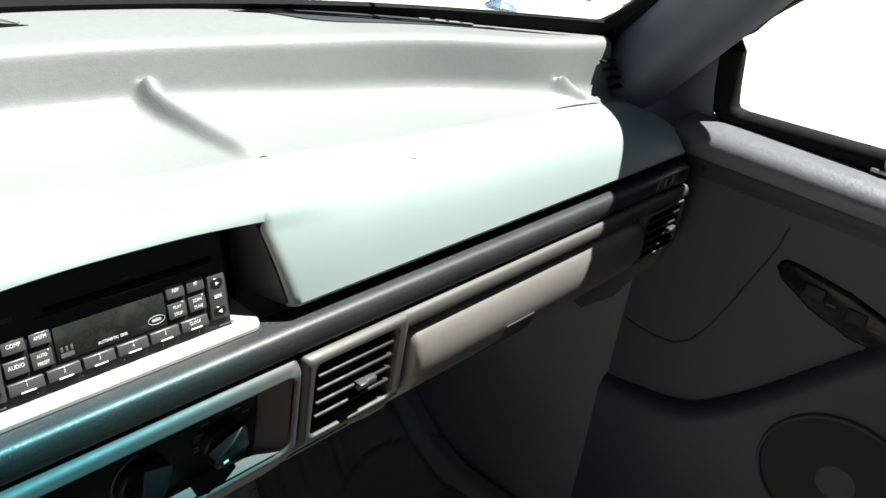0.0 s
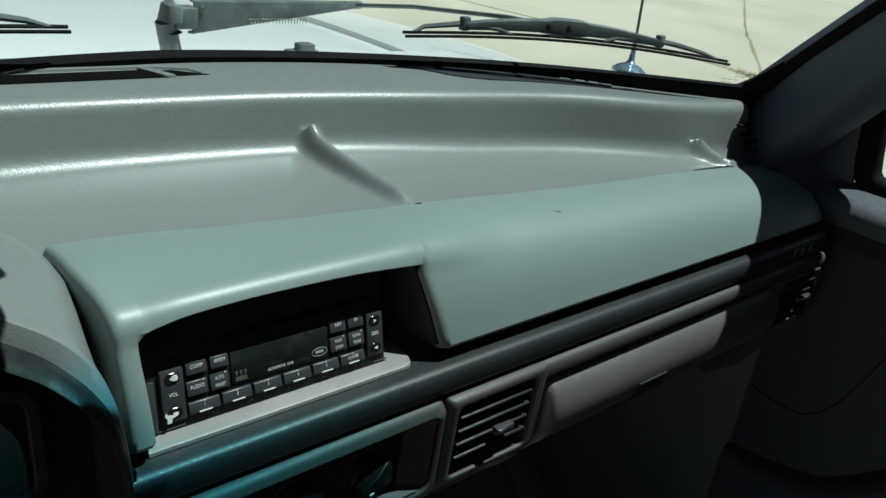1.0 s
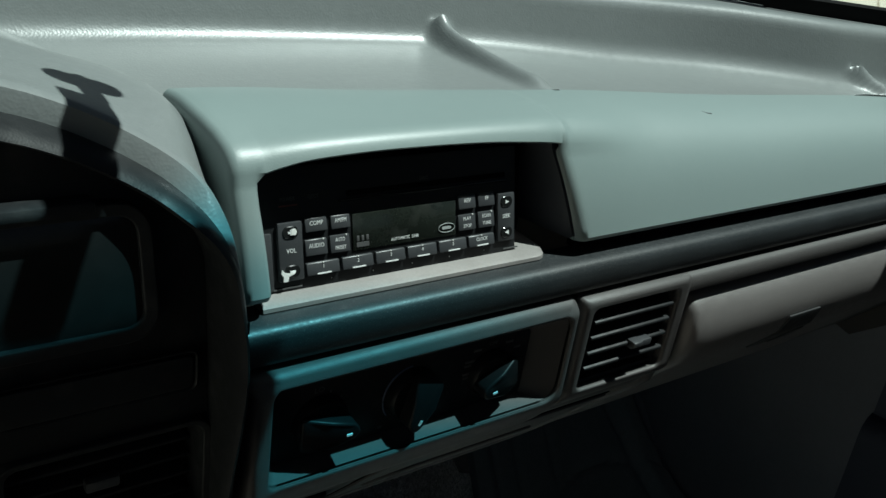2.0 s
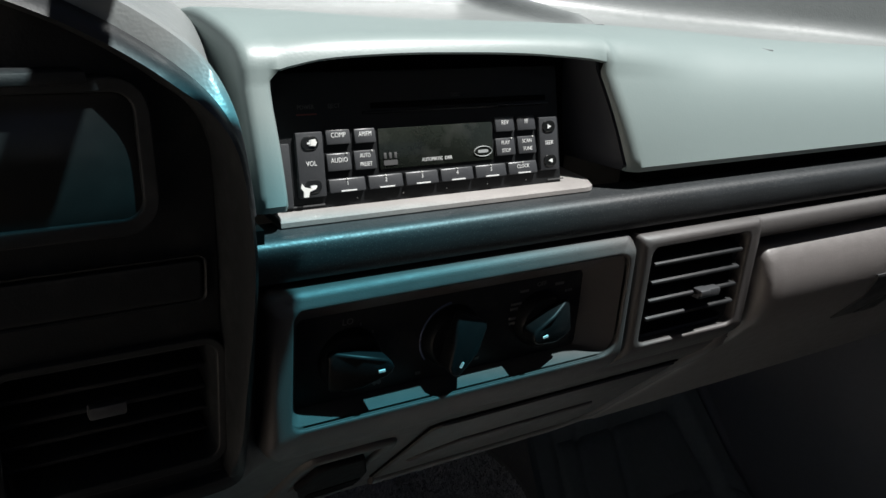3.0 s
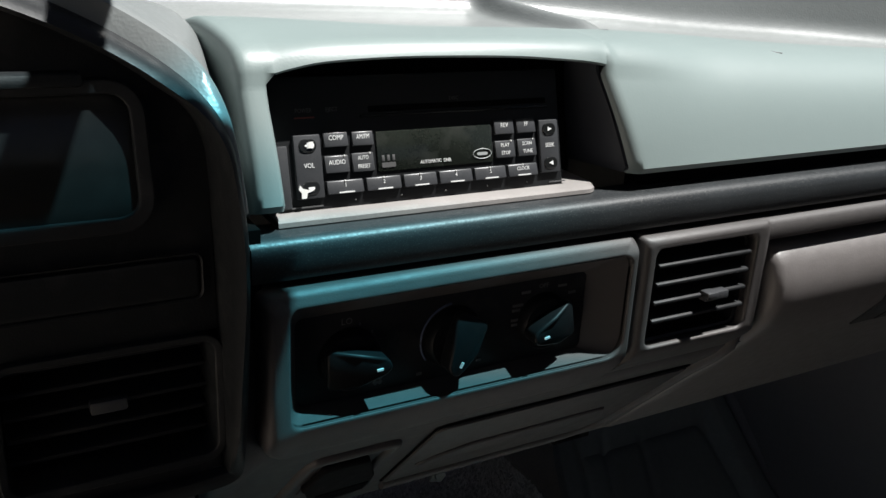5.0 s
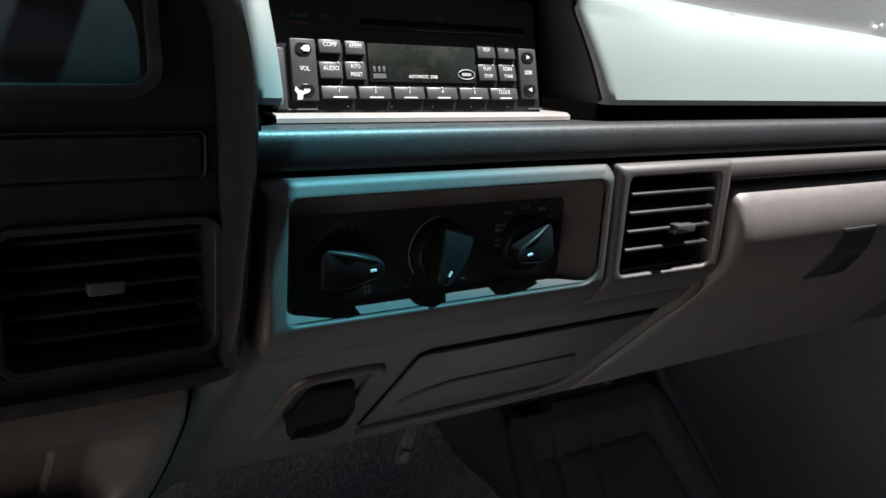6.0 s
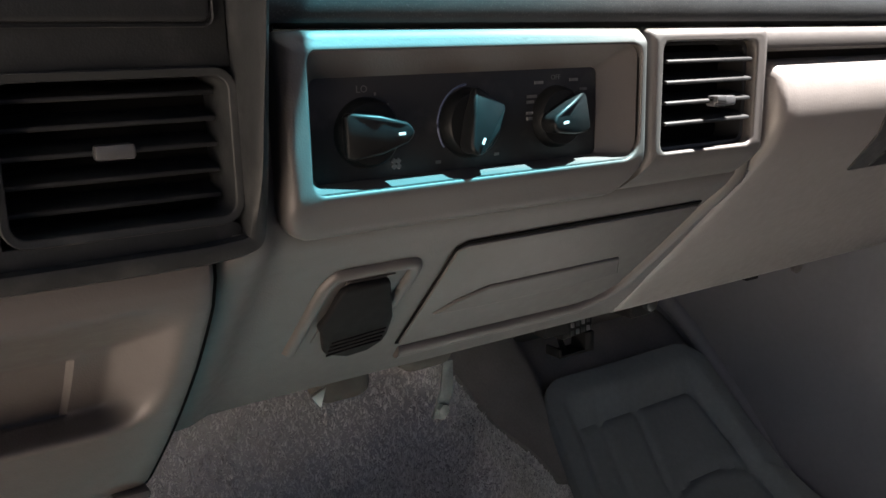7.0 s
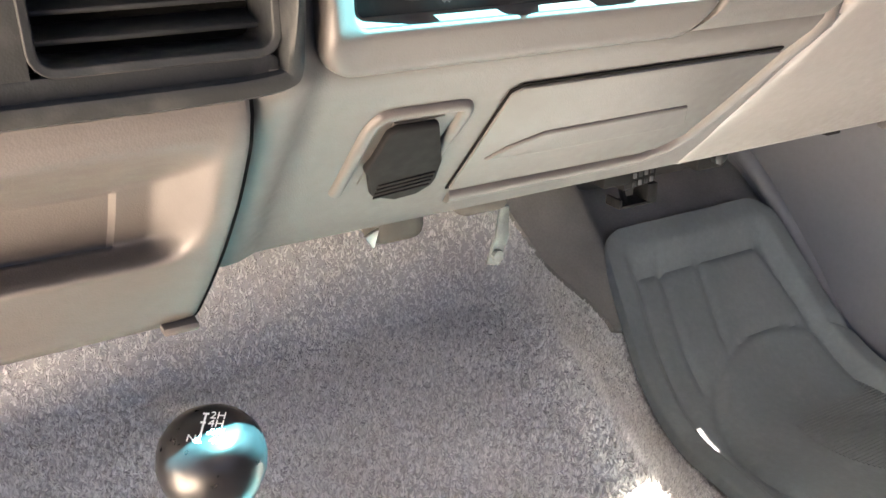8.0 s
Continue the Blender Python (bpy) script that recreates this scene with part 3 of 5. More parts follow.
setting("ground_joint_1", crack([(7.2, 12.5), (9.1, 7.0), (9.4, 5.0), (9.3, 3.4), (8.6, 0.0)], 0.020), TAR, "dirt-filled joint in the concrete", "joint")
setting("ground_joint_2", crack([(9.5, 4.5), (12.9, 6.7), (22, 12)], 0.022), TAR, "dirt-filled joint in the concrete", "joint")
weeds = bmesh.new()
for i in range(900):
    f = random.gauss(0.75, 0.22)
    p = Vector((9.45, 5.3, -0.80)).lerp(Vector((9.35, 3.9, -0.80)), f) + Vector((random.gauss(0, 0.10), random.gauss(0, 0.03), 0))
    h, w = random.uniform(0.004, 0.022), random.uniform(0, 6.28)
    a, b = Vector((math.cos(w), math.sin(w), 0)) * 0.014, Vector((random.gauss(0, 0.03), random.gauss(0, 0.03), h))
    weeds.faces.new([weeds.verts.new(p - a), weeds.verts.new(p + a), weeds.verts.new(p + b)])
tagged(part("weeds", weeds, WEED, None, "", 0), "dry low weeds growing in the concrete joint", "weeds", "", "stuff")

truck_front = thing("truck_front", (0, 1.0, 0.6), "pale silver painted pickup hood with its cowl and fender", "hood")


def hood_z(x, y):
    return 0.690 - 0.05 * ease(y, 0.7, 1.8) - 0.03 * (abs(x + 0.05) / 0.7) ** 4


FLANK = [(0.38, 0.90), (0.54, 0.890), (0.64, 0.885), (0.80, 0.895), (0.95, 0.88), (1.30, 0.84), (1.80, 0.78)]
part("hood", sheet([[(x, y, hood_z(x, y)) for y in spread(0.700, 1.80, 16)] for x in spread(-0.74, 0.52, 30)], 0.01), PAINT, truck_front)
part("cowl", sheet([[(x, y, 0.690 - 0.01 * (abs(x + 0.05) / 0.7) ** 4 + 0.025 * ease(y, 0.48, 0.37)) for y in spread(0.392 - 0.20 * abs((x + 0.05) / 0.7) ** 1.8, 0.694, 16)] for x in spread(-0.74, 0.62, 40)], 0.008), PAINT, truck_front)
part("fender", sheet([[(0.527 + (bend(y, FLANK) - 0.527) * f, y, 0.684 - 0.04 * ease(y, 0.7, 1.8) - 0.036 * f - 0.05 * ease(f, 0.9, 1.0)) for f in spread(0, 1, 14)] for y in spread(1.80, 0.38, 40)], 0.01), PAINT, truck_front)
holes = bmesh.new()
for i in range(24):
    for j in range(8):
        for c in (-0.16, 0.28):
            x, y = c + (i - 12) * 0.012 + (j % 2) * 0.006, 0.580 + j * 0.0135
            z = 0.6915 - 0.01 * (abs(x + 0.05) / 0.7) ** 4
            bmesh.ops.create_circle(holes, cap_ends=True, segments=8, radius=0.0021, matrix=Matrix.Translation((x, y, z)) @ Matrix.Diagonal((1, 0.8, 1, 1)))
tagged(part("cowl_holes", holes, GAP, truck_front, "rows of small cowl intake holes", 0), kind="stuff")
part("washer_nozzle", join(box(0.292, 0.342, 0.674, 0.692, 0.688, 0.696, 0.003), box(0.306, 0.332, 0.670, 0.688, 0.693, 0.706, 0.003)), ARM, truck_front, "grey washer nozzle")

antenna = thing("antenna", (0.925, 0.548, 0.65), "chrome radio antenna mast on a blue-grey fender base", "antenna")
part("antenna_base", lathe([(0.034, 0.0), (0.040, 0.022), (0.044, 0.025), (0.043, 0.029), (0.030, 0.036), (0.012, 0.041), (0.008, 0.046), (0.0065, 0.062), (0.0, 0.062)], (0.925, 0.548, 0.650), (0.10, 0.05, 1), 28, 0.7), material("antenna_base", (0.30, 0.42, 0.54), 0.26, 0.7, vary=0.08), antenna)
part("mast", tube([(0.930, 0.550, 0.70), (0.932, 0.553, 0.735), (0.933, 0.554, 0.74), (0.965, 0.63, 1.45)], [0.0045, 0.0045, 0.0026, 0.0022], 8), METAL, antenna)


def wiper(name, dx):
    """A windshield wiper: pivot, arm, and a blade on a bridge, lying along the glass's lower edge."""
    w = thing(name, (0.06 + dx, 0.52, 0.69), "parked grey metal windshield wiper with a black rubber blade", "wiper", "", "windshield wipers")

    shift = 1.03 if dx else 0.0

    def G(s, off, up=0.0):
        f = 0.068 + 0.0165 * math.sin(math.pi * min(1, max(0, (s - 0.34) / 0.56)))
        return glass_edge(s - shift, f + up) + Vector((0, 0.62 * off, 0.78 * off))
    foot, head, tip = Vector((0.046 + dx, 0.508, 0.69)), Vector((0.021 + dx, 0.500, 0.782)), Vector((0.259 + dx, 0.500, 0.796))
    part("pivot", join(tube([foot, foot.lerp(head, 0.95)], [0.0115, 0.0105], 14), tube([head + Vector((0.008, 0, -0.016)), head + Vector((0.007, 0, -0.004)), head + Vector((0.009, 0, 0.010)), head + Vector((0.012, 0, 0.014))], [0.0115, 0.0135, 0.0125, 0.008], 14), box(head.x + 0.008, head.x + 0.034, 0.490, 0.510, head.z - 0.012, head.z + 0.011, 0.004)), ARM, w)
    rows = []
    for f in spread(0, 1, 12):
        p = Vector((head.x + 0.030, 0.500, head.z + 0.001)).lerp(tip, f)
        lo, hi = 0.0165 * (1 - f) + 0.0035, 0.0135 * (1 - f) + 0.0035
        rows.append([(p.x, p.y + 0.006, p.z - lo), (p.x, p.y - 0.005, p.z - lo * 0.9), (p.x, p.y - 0.007, p.z), (p.x, p.y - 0.005, p.z + hi * 0.9), (p.x, p.y + 0.006, p.z + hi)])
    arm = part("arm", sheet(rows, 0.0025), ARM, w)
    coil = [Vector((head.x + 0.095 + 0.075 * f, 0.4925 + 0.0012 * math.cos(f * 120), head.z - 0.0030 + 0.0028 * math.sin(f * 120))) for f in spread(0, 1, 150)]
    part("spring", tube(coil, 0.0006, 4), METAL, arm)
    part("rivet", lathe([(0, 0.003), (0.0035, 0.002), (0.004, 0)], (head.x + 0.039, 0.4935, head.z + 0.0085), (0, -1, 0.2), 12), METAL, arm)
    mid = G(0.585, 0.018)
    part("link", join(tube([tip + Vector((-0.012, 0, 0)), tip + Vector((0.012, 0, 0.0005))], 0.0048, 8), tube([tip, tip.lerp(mid, 0.35) + Vector((0, 0.01, 0.004)), tip.lerp(mid, 0.8) + Vector((0, 0.006, 0.004)), mid], 0.0026, 8)), ARM, w)
    part("blade", join(tube([G(s, 0.002) for s in spread(0.338, 0.902, 20)], 0.0016, 5), tube([G(s, 0.0062) for s in spread(0.336, 0.900, 20)], 0.0017, 5)), RUBBER, w, "black rubber blade")
    bridge = []
    for i, s in enumerate(spread(0.435, 0.775, 22)):
        k = math.sin(math.pi * i / 21)
        h, wd = 0.0135 + 0.004 * k, 0.0042 + 0.0036 * k + (0.002 if 8 < i < 13 else 0)
        c = G(s, h)
        bridge.append([c + Vector((0, 0.004, -wd)), c + Vector((0, -0.003, -wd * 0.8)), c + Vector((0, -0.004, 0)), c + Vector((0, -0.003, wd * 0.8)), c + Vector((0, 0.004, wd))])
    part("bridge", sheet(bridge, 0.0015), ARM, w)
    for a, m, c in ((0.350, 0.436, 0.505), (0.665, 0.774, 0.880)):
        pts = [G(a, 0.006), G(a * 0.75 + m * 0.25, 0.0125), G(m, 0.0165), G(c * 0.25 + m * 0.75, 0.0155), G(c * 0.75 + m * 0.25, 0.011), G(c, 0.006)]
        part("yoke", tube(pts, [0.0016, 0.0024, 0.0034, 0.0034, 0.0026, 0.0016], 6), ARM, w)
        part("clamp", box(-0.005, 0.005, -0.004, 0.004, -0.007, 0.007, 0.0015, to=lambda q: G(m, 0.0165) + q), ARM, w)
    for s in (0.570, 0.605):
        part("pin", lathe([(0.0, 0.003), (0.0038, 0.002), (0.0044, -0.004)], G(s, 0.0175) + Vector((0, -0.006, 0.001)), (-0.1, -1, 0.35), 14), BLACK, w)
    return w


wiper("wiper", 0.0)
wiper("wiper", -0.70)

# out of view; shaped to cast the oval shadow on the instrument hood
mount = thing("windshield_mount", (-0.19, 0.03, 1.0), "unseen black oval on a stem, added to shadow the instrument hood", "mount")
part("mount_pad", prism(rounded(-0.203, -0.164, 0.018, 0.039, 0.0102, 6), 0.996, 1.002, 0.002, 2, to=lambda c: Vector((c.x, c.z, c.y))), BLACK, mount)
part("mount_stem", box(-0.189, -0.178, 0.003, 0.022, 0.996, 1.002, 0.001), BLACK, mount)
part("mount_body", box(-0.203, -0.181, -0.060, 0.006, 0.990, 1.004, 0.003), BLACK, mount)
part("mount_foot", tube([(-0.184, 0.029, 0.999), (-0.170, 0.027, 1.032), (-0.152, 0.025, 1.072)], 0.004, 8), BLACK, mount)
# ---- dashboard ----
dashboard = thing("dashboard", (0, 0.1, 0.4), "grey padded pickup dashboard with a dark trim strip along its length", "dashboard")
WALL = [(-0.8, 0.255), (-0.21, 0.254), (-0.05, 0.247), (0.04, 0.237), (0.15, 0.221), (0.305, 0.198), (0.463, 0.153), (0.56, 0.138), (0.62, 0.134)]
CROWN = [(-0.8, 0.775), (0.0, 0.7745), (0.25, 0.770), (0.38, 0.767), (0.50, 0.761), (0.60, 0.758), (0.65, 0.757)]
CREASE = [(-0.8, 0.126), (-0.2, 0.122), (-0.12, 0.114), (0.035, 0.101), (0.21, 0.099), (0.39, 0.098), (0.62, 0.106)]
FAR = [(-0.8, 0.20), (-0.5, 0.345), (-0.2, 0.362), (-0.02, 0.358), (0.23, 0.318), (0.38, 0.278), (0.53, 0.225), (0.62, 0.165)]
SINK = [(-0.8, 0.0), (0.03, 0.0), (0.21, -0.010), (0.39, -0.018), (0.50, -0.026), (0.59, -0.035), (0.65, -0.038)]


def droop(x):
    """How far the pad sinks towards the passenger door."""
    return bend(x, SINK)


setting("wall_north", sheet([[(x, y, z) for y, z in ((0.60, -0.15), (0.60, 0.25), (0.58, 0.45), (0.50, 0.60), (bend(x, FAR) + 0.02, 0.66), (bend(x, FAR) + 0.012, 0.752 + droop(x)))] for x in spread(-0.80, 0.72, 20)], -0.02), UNDER, "dark insulated firewall below the dashboard", "firewall")


def shelf_ridge(x, y, up):
    """Two rounded ridges moulded across the shelf, high at the wall and low at their front end."""
    total = 0.0
    for x0, x1, tall, wide in ((0.0275, 0.0365, 0.0175, 0.0090), (0.498, 0.541, 0.0170, 0.0105)):
        yw, yc = bend(x0, WALL), bend(x1, CREASE)
        f = (yw - y) / (yw - yc)
        middle = x0 + (x1 - x0) * f
        total += tall * (1 - 0.62 * min(1, max(0, f))) * math.exp(-abs((x - middle) / wide) ** 2.4) * ease(f, 1.0, 0.86) * (1 - ease(up, 0.007, 0.022))
    return total


def pad_row(x):
    yw, yc, yf, d = bend(x, WALL), bend(x, CREASE), bend(x, FAR), droop(x)
    pts = [(yc - 0.004, 0.719), (yc, 0.7262), (yc + 0.008, 0.7255)]
    for f in spread(0.10, 0.80, 12):
        f *= max(0.35, (yw - 0.024 - yc) / (yw - yc) / 0.86)
        pts.append((yc + (yw - yc) * f, 0.7255 - 0.002 * math.sin(math.pi * f)))
    for a in spread(0, 75, 8):
        w = radians(a)
        pts.append((yw - 0.022 + 0.022 * math.sin(w), 0.7255 + 0.022 * (1 - math.cos(w))))
    top = bend(x, CROWN) - d
    (y0, z0), (y1, z1) = pts[-1], (yw + 0.020 - 0.014 * math.sin(radians(75)), top - 0.014 * (1 - math.cos(radians(75))))
    for f in spread(0, 1, 8)[1:-1]:
        pts.append((y0 + (y1 - y0) * f, z0 + (z1 - z0) * f))
    for a in spread(75, 0, 7):
        w = radians(a)
        pts.append((yw + 0.020 - 0.014 * math.sin(w), top - 0.014 * (1 - math.cos(w))))
    for f in spread(0.08, 1, 8):
        pts.append((yw + 0.020 + (yf - yw - 0.020) * f, top + (0.003 - 0.006 * ease(x, 0.2, 0.45)) * f))
    pts.append((yf + 0.010, top - 0.010))
    row = []
    for y, z in pts:
        r, up = shelf_ridge(x, y, z - 0.7255), ease(z - 0.7255, 0.004, 0.03)
        row.append((x, y - r * up * 0.45, z + d + r * (1 - 0.35 * up) + 0.0005 * noise.noise(Vector((x * 9, y * 9, 2)))))
    return row


top_pad = part("top_pad", sheet([pad_row(x) for x in sorted(spread(-0.76, 0.60, 100) + spread(0.006, 0.060, 36) + spread(0.478, 0.566, 50))], 0.004), PAD, dashboard, "grey vinyl top pad with a sunken shelf")


# near-black solids put the shade of the notch and slot into their colour
part("rib_notch", box(0.031, 0.0405, 0.0985, 0.1020, 0.7255, 0.7285, 0.001), GAP, dashboard, "small black box painted as a shaded notch")
part("defroster_slot", box(-0.55, -0.070, 0.304, 0.326, 0.766, 0.7772, 0.001), GAP, dashboard, "black box painted as the shaded defroster slot")
part("defroster_bridge", box(-0.072, -0.062, 0.302, 0.330, 0.770, 0.7788, 0.002, to=lambda c: c + Vector((-0.5 * (c.y - 0.302), 0, 0))), PAD, dashboard)
part("defroster_corner", prism([(-0.060, 0.306), (-0.030, 0.306), (-0.058, 0.324), (-0.072, 0.324)], 0.766, 0.7766, 0.0008, to=lambda c: Vector((c.x, c.z, c.y))), GAP, dashboard, "black plate painted as the slot's shaded corner")
part("defroster_lip", tube([(-0.55, 0.332, 0.7765), (-0.2, 0.332, 0.7770), (-0.075, 0.331, 0.7768), (-0.044, 0.322, 0.7765), (-0.036, 0.312, 0.7755)], 0.0026, 8), PAD, dashboard)


def pad_top(x, y):
    """Height of the pad's flat top behind its crown."""
    yw, yf = bend(x, WALL) + 0.020, bend(x, FAR)
    return bend(x, CROWN) + (0.003 - 0.006 * ease(x, 0.2, 0.45)) * max(0, (y - yw) / (yf - yw))


# the wiper's cast shadow as a dark sheet, with its lit gaps as pale pieces
SHADOW_FRONT = [(0.178, 0.324), (0.186, 0.313), (0.207, 0.294), (0.228, 0.275), (0.258, 0.261), (0.293, 0.253), (0.326, 0.245), (0.362, 0.236), (0.398, 0.227), (0.426, 0.219)]
rows = []
for x in spread(0.178, 0.426, 50):
    y0, y1 = bend(x, SHADOW_FRONT), bend(x, FAR) + 0.006
    rows.append([(x + 0.014 * f * ease(x, 0.37, 0.426), y0 + max(0.001, y1 - y0) * f, pad_top(x, y0 + max(0.001, y1 - y0) * f) + 0.0010) for f in spread(0, 1, 6)])
part("defroster_slot", sheet(rows, 0.0007), LINER, dashboard, "dark sheet painted as the wiper's shadow on the pad")
for x, y, across in ((0.384, 0.2595, 0.7), (0.400, 0.2500, 1.0), (0.4140, 0.2410, 1.0), (0.430, 0.2340, 0.6), (0.3050, 0.2955, 0.4), (0.3195, 0.2890, 0.4), (0.339, 0.2825, 0.3)):
    grid = [[(x + 0.0065 * u - 0.0068 * across * v, y - 0.0022 * u - 0.0058 * across * v) for v in (-1, 0, 1)] for u in (-1, 0, 1)]
    part("defroster_rib", sheet([[(px, py, pad_top(px, py) + 0.0019) for px, py in row] for row in grid], -0.0008), PAD, dashboard)
part("end_slats", join(*[box(0.572 + 0.003 * i, 0.600 + 0.003 * i, 0.131 - 0.005 * i, 0.139 - 0.005 * i, 0.7330 - 0.0095 * i, 0.7365 - 0.0095 * i, 0.0015) for i in range(4)]), RUBBER, dashboard, "small black slats at the pad's end")

# the centre and passenger brow
def brow_profile(x):
    """From the bottom lip up the front face and back to the crease: a tight edge over the radio, a broad curve beside it."""
    yc, d = bend(x, CREASE), droop(x)
    zc = 0.728 + d
    pts = [(0.040, 0.6585), (0.022, 0.6545), (0.0145, 0.6545), (0.0125, 0.658)]
    tight = []
    for f in spread(0.1, 0.94, 7):
        tight.append((0.0125 + 0.0195 * f - 0.002 * math.sin(math.pi * f), 0.658 + 0.054 * f))
    for a in spread(0, 82, 6):
        w = radians(a)
        tight.append((0.050 - 0.018 * math.cos(w), 0.712 + 0.0175 * math.sin(w)))
    y1, z1 = tight[-1]
    left = 0.004 * ease(x, -0.08, -0.23)
    for f in spread(0.15, 1, 6):
        tight.append((y1 + (yc - y1) * f, z1 + (zc - z1) * f + (0.0025 + left) * math.sin(math.pi * f * 0.85) + left * f * 0.3))
    broad = []
    p0, p1, p2, p3 = (0.0125, 0.658), (0.0285, 0.702 + d * 0.6), (0.040, 0.727 + d), (yc, zc)
    for i in range(19):
        u = (i + 1) / 19
        c = ((1 - u) ** 3, 3 * u * (1 - u) ** 2, 3 * u * u * (1 - u), u**3)
        broad.append((sum(k * p[0] for k, p in zip(c, (p0, p1, p2, p3))), sum(k * p[1] for k, p in zip(c, (p0, p1, p2, p3)))))
    w = ease(x, -0.03, 0.09)
    pts += [(a[0] + (b[0] - a[0]) * w, a[1] + (b[1] - a[1]) * w) for a, b in zip(tight, broad)]
    pts.append((yc + 0.0015, zc - 0.006))
    return pts


def edge_x(z):
    """The slanting right edge of the radio's recess."""
    return -0.0165 + 0.0145 * min(1, max(0, (0.712 - z) / 0.056))


def brow():
    rows = []
    roll = [(0.0098 * (1 - math.sin(radians(a))), 0.009 * (1 - math.cos(radians(a)))) for a in (64, 52, 40, 28, 15)]
    for dx, back in roll:
        at = -0.0138 + 0.0078 * dx / 0.0098
        low, high = brow_profile(-0.0045), brow_profile(at)
        rows.append([(edge_x(z) + dx + (0.0018 if k == 12 else 0), y + back * (1, 0.75, 0.35)[max(0, k - 10)], z) for k, (y, z) in enumerate(low[:13])] + [(at, y, z) for y, z in high[13:]])
    for x in [0.0025, 0.006, 0.010] + spread(0.015, 0.560, 60):
        rows.append([(x + (edge_x(z) + 0.0070) * ease(x, 0.03, -0.0045), y, z) for y, z in brow_profile(x)])
    for f in spread(0.1, 1, 8):
        x = 0.560 + 0.047 * math.sin(f * math.pi / 2)
        drop = 0.5 * (1 - math.cos(f * math.pi / 2))
        rows.append([(x, y + drop * 0.010 * (1 if z < 0.68 else 0.3), z - drop * 0.008) for y, z in brow_profile(x)])
    right = rows
    # the dark right wall of the radio's recess
    liner = sheet([[(edge_x(z) + dx, y + back, z) for y, z in brow_profile(-0.0045)[:13]] for dx, back in ((-0.0120, 0.052), (-0.0090, 0.040), (-0.0060, 0.0290), (-0.0036, 0.0205), (-0.0020, 0.0150), (-0.0006, 0.0102), (0.0006, 0.0076), (0.0030, 0.0070))], 0.002)
    # above the radio: a lintel that turns under
    rows = []
    for x in spread(-0.2112, -0.0130, 44):
        prof = brow_profile(x)[12:]
        sag = bend(x, [(-0.2115, 0.0), (-0.206, 0.0014), (-0.190, 0.0044), (-0.165, 0.0060), (-0.134, 0.0066), (-0.076, 0.0055), (-0.035, 0.0026), (-0.020, 0.0010), (-0.0138, 0.0)])
        y0 = prof[0][0]
        prof = [(y, z + max(0, sag) * max(0, 1 - k / 6)) for k, (y, z) in enumerate(prof)]
        zb = prof[0][1]
        under = [(y0 + 0.040, zb + 0.006), (y0 + 0.014, zb + 0.0015), (y0 + 0.0045, zb - 0.0014), (y0 + 0.0010, zb - 0.0012)]
        tuck = 0.0012 * ease(x, -0.0270, -0.0138)
        rows.append([(x, y + (tuck if k < 5 else 0), z) for k, (y, z) in enumerate(under + prof)])
    over = rows
    # its left end runs on behind the post
    rows = []
    for x in spread(-0.2170, -0.2100, 5):
        y0, zb = brow_profile(x)[12]
        rows.append([(x, y, z) for y, z in ((y0 + 0.040, zb + 0.0055), (y0 + 0.014, zb + 0.0012), (y0 + 0.0050, zb - 0.0016), (y0 + 0.0018, zb - 0.0012), (y0 + 0.0012, zb))])
    behind = sheet(rows, 0.003)
    # the narrow post left of the radio, with a dark side towards the instruments
    rows = []
    for x, left, inner in ((-0.2302, 0.0100, 0), (-0.2300, 0.0100, 0), (-0.2297, 0.0050, 0), (-0.2288, 0.0024, 0), (-0.2272, 0.0007, 0), (-0.2250, 0.0, 0), (-0.2215, 0, 0.0), (-0.2190, 0, 0.0004), (-0.2172, 0, 0.0016), (-0.2160, 0, 0.0040), (-0.2154, 0, 0.010), (-0.2150, 0, 0.030)):
        prof, row = brow_profile(x), []
        for k, (y, z) in enumerate(prof):
            (ya, za), (yb, zb) = prof[max(3, min(k - 1, 21))], prof[min(22, max(k + 1, 5))]
            n = Vector((zb - za, ya - yb)).normalized()
            out = 1 if k < 12 else 0
            soft = (1, 0.7, 0.35)[max(0, k - 9)] if k < 12 else 0
            back = left + inner * soft
            slant = 0.003 * min(1, max(0, (0.716 - z) / 0.058)) * (1 if inner else 0.3) - 0.0035 * ease(y, 0.05, 0.09) * (1 if x < -0.224 else 0)
            deep = (0.020, -0.026) if x < -0.2301 else (0.0, 0.0)
            row.append((x + slant + (0.0038 * (1 - out) if x > -0.2155 else 0), y + n.x * back + deep[0], z + n.y * back + deep[1]))
        rows.append(row)
    # the three meet edge to edge and become one skin
    over[0][4:] = rows[-1][12:]
    over[-1][5:] = right[0][13:]
    return join(shell(right, over, rows), behind), liner


brow_skin, brow_liner = brow()
brow_pad = part("brow_pad", brow_skin, BROW, dashboard, "green-grey padded brow round the radio")
part("recess_liner", brow_liner, LINER, dashboard, "dark plastic liner of the radio recess")
part("brow_rivet", lathe([(0, 0.0012), (0.0014, 0.0008), (0.0016, 0)], (-0.0062, 0.0350, 0.7065), (-0.1, -1, 0.4), 10), BLACK, brow_pad)
part("scuff", tube([(0.158, 0.0660, 0.7170), (0.162, 0.0635, 0.7163), (0.166, 0.0625, 0.7160)], 0.0005, 4), BLACK, brow_pad, "short dark scratch")
# black boxes hold the shade of the recess and gaps in their colour
part("recess_box", join(box(-0.2255, -0.012, 0.062, 0.066, 0.640, 0.726), box(-0.2255, -0.2215, 0.055, 0.064, 0.640, 0.718)), GAP, dashboard, "black back of the radio recess, its shade painted in")
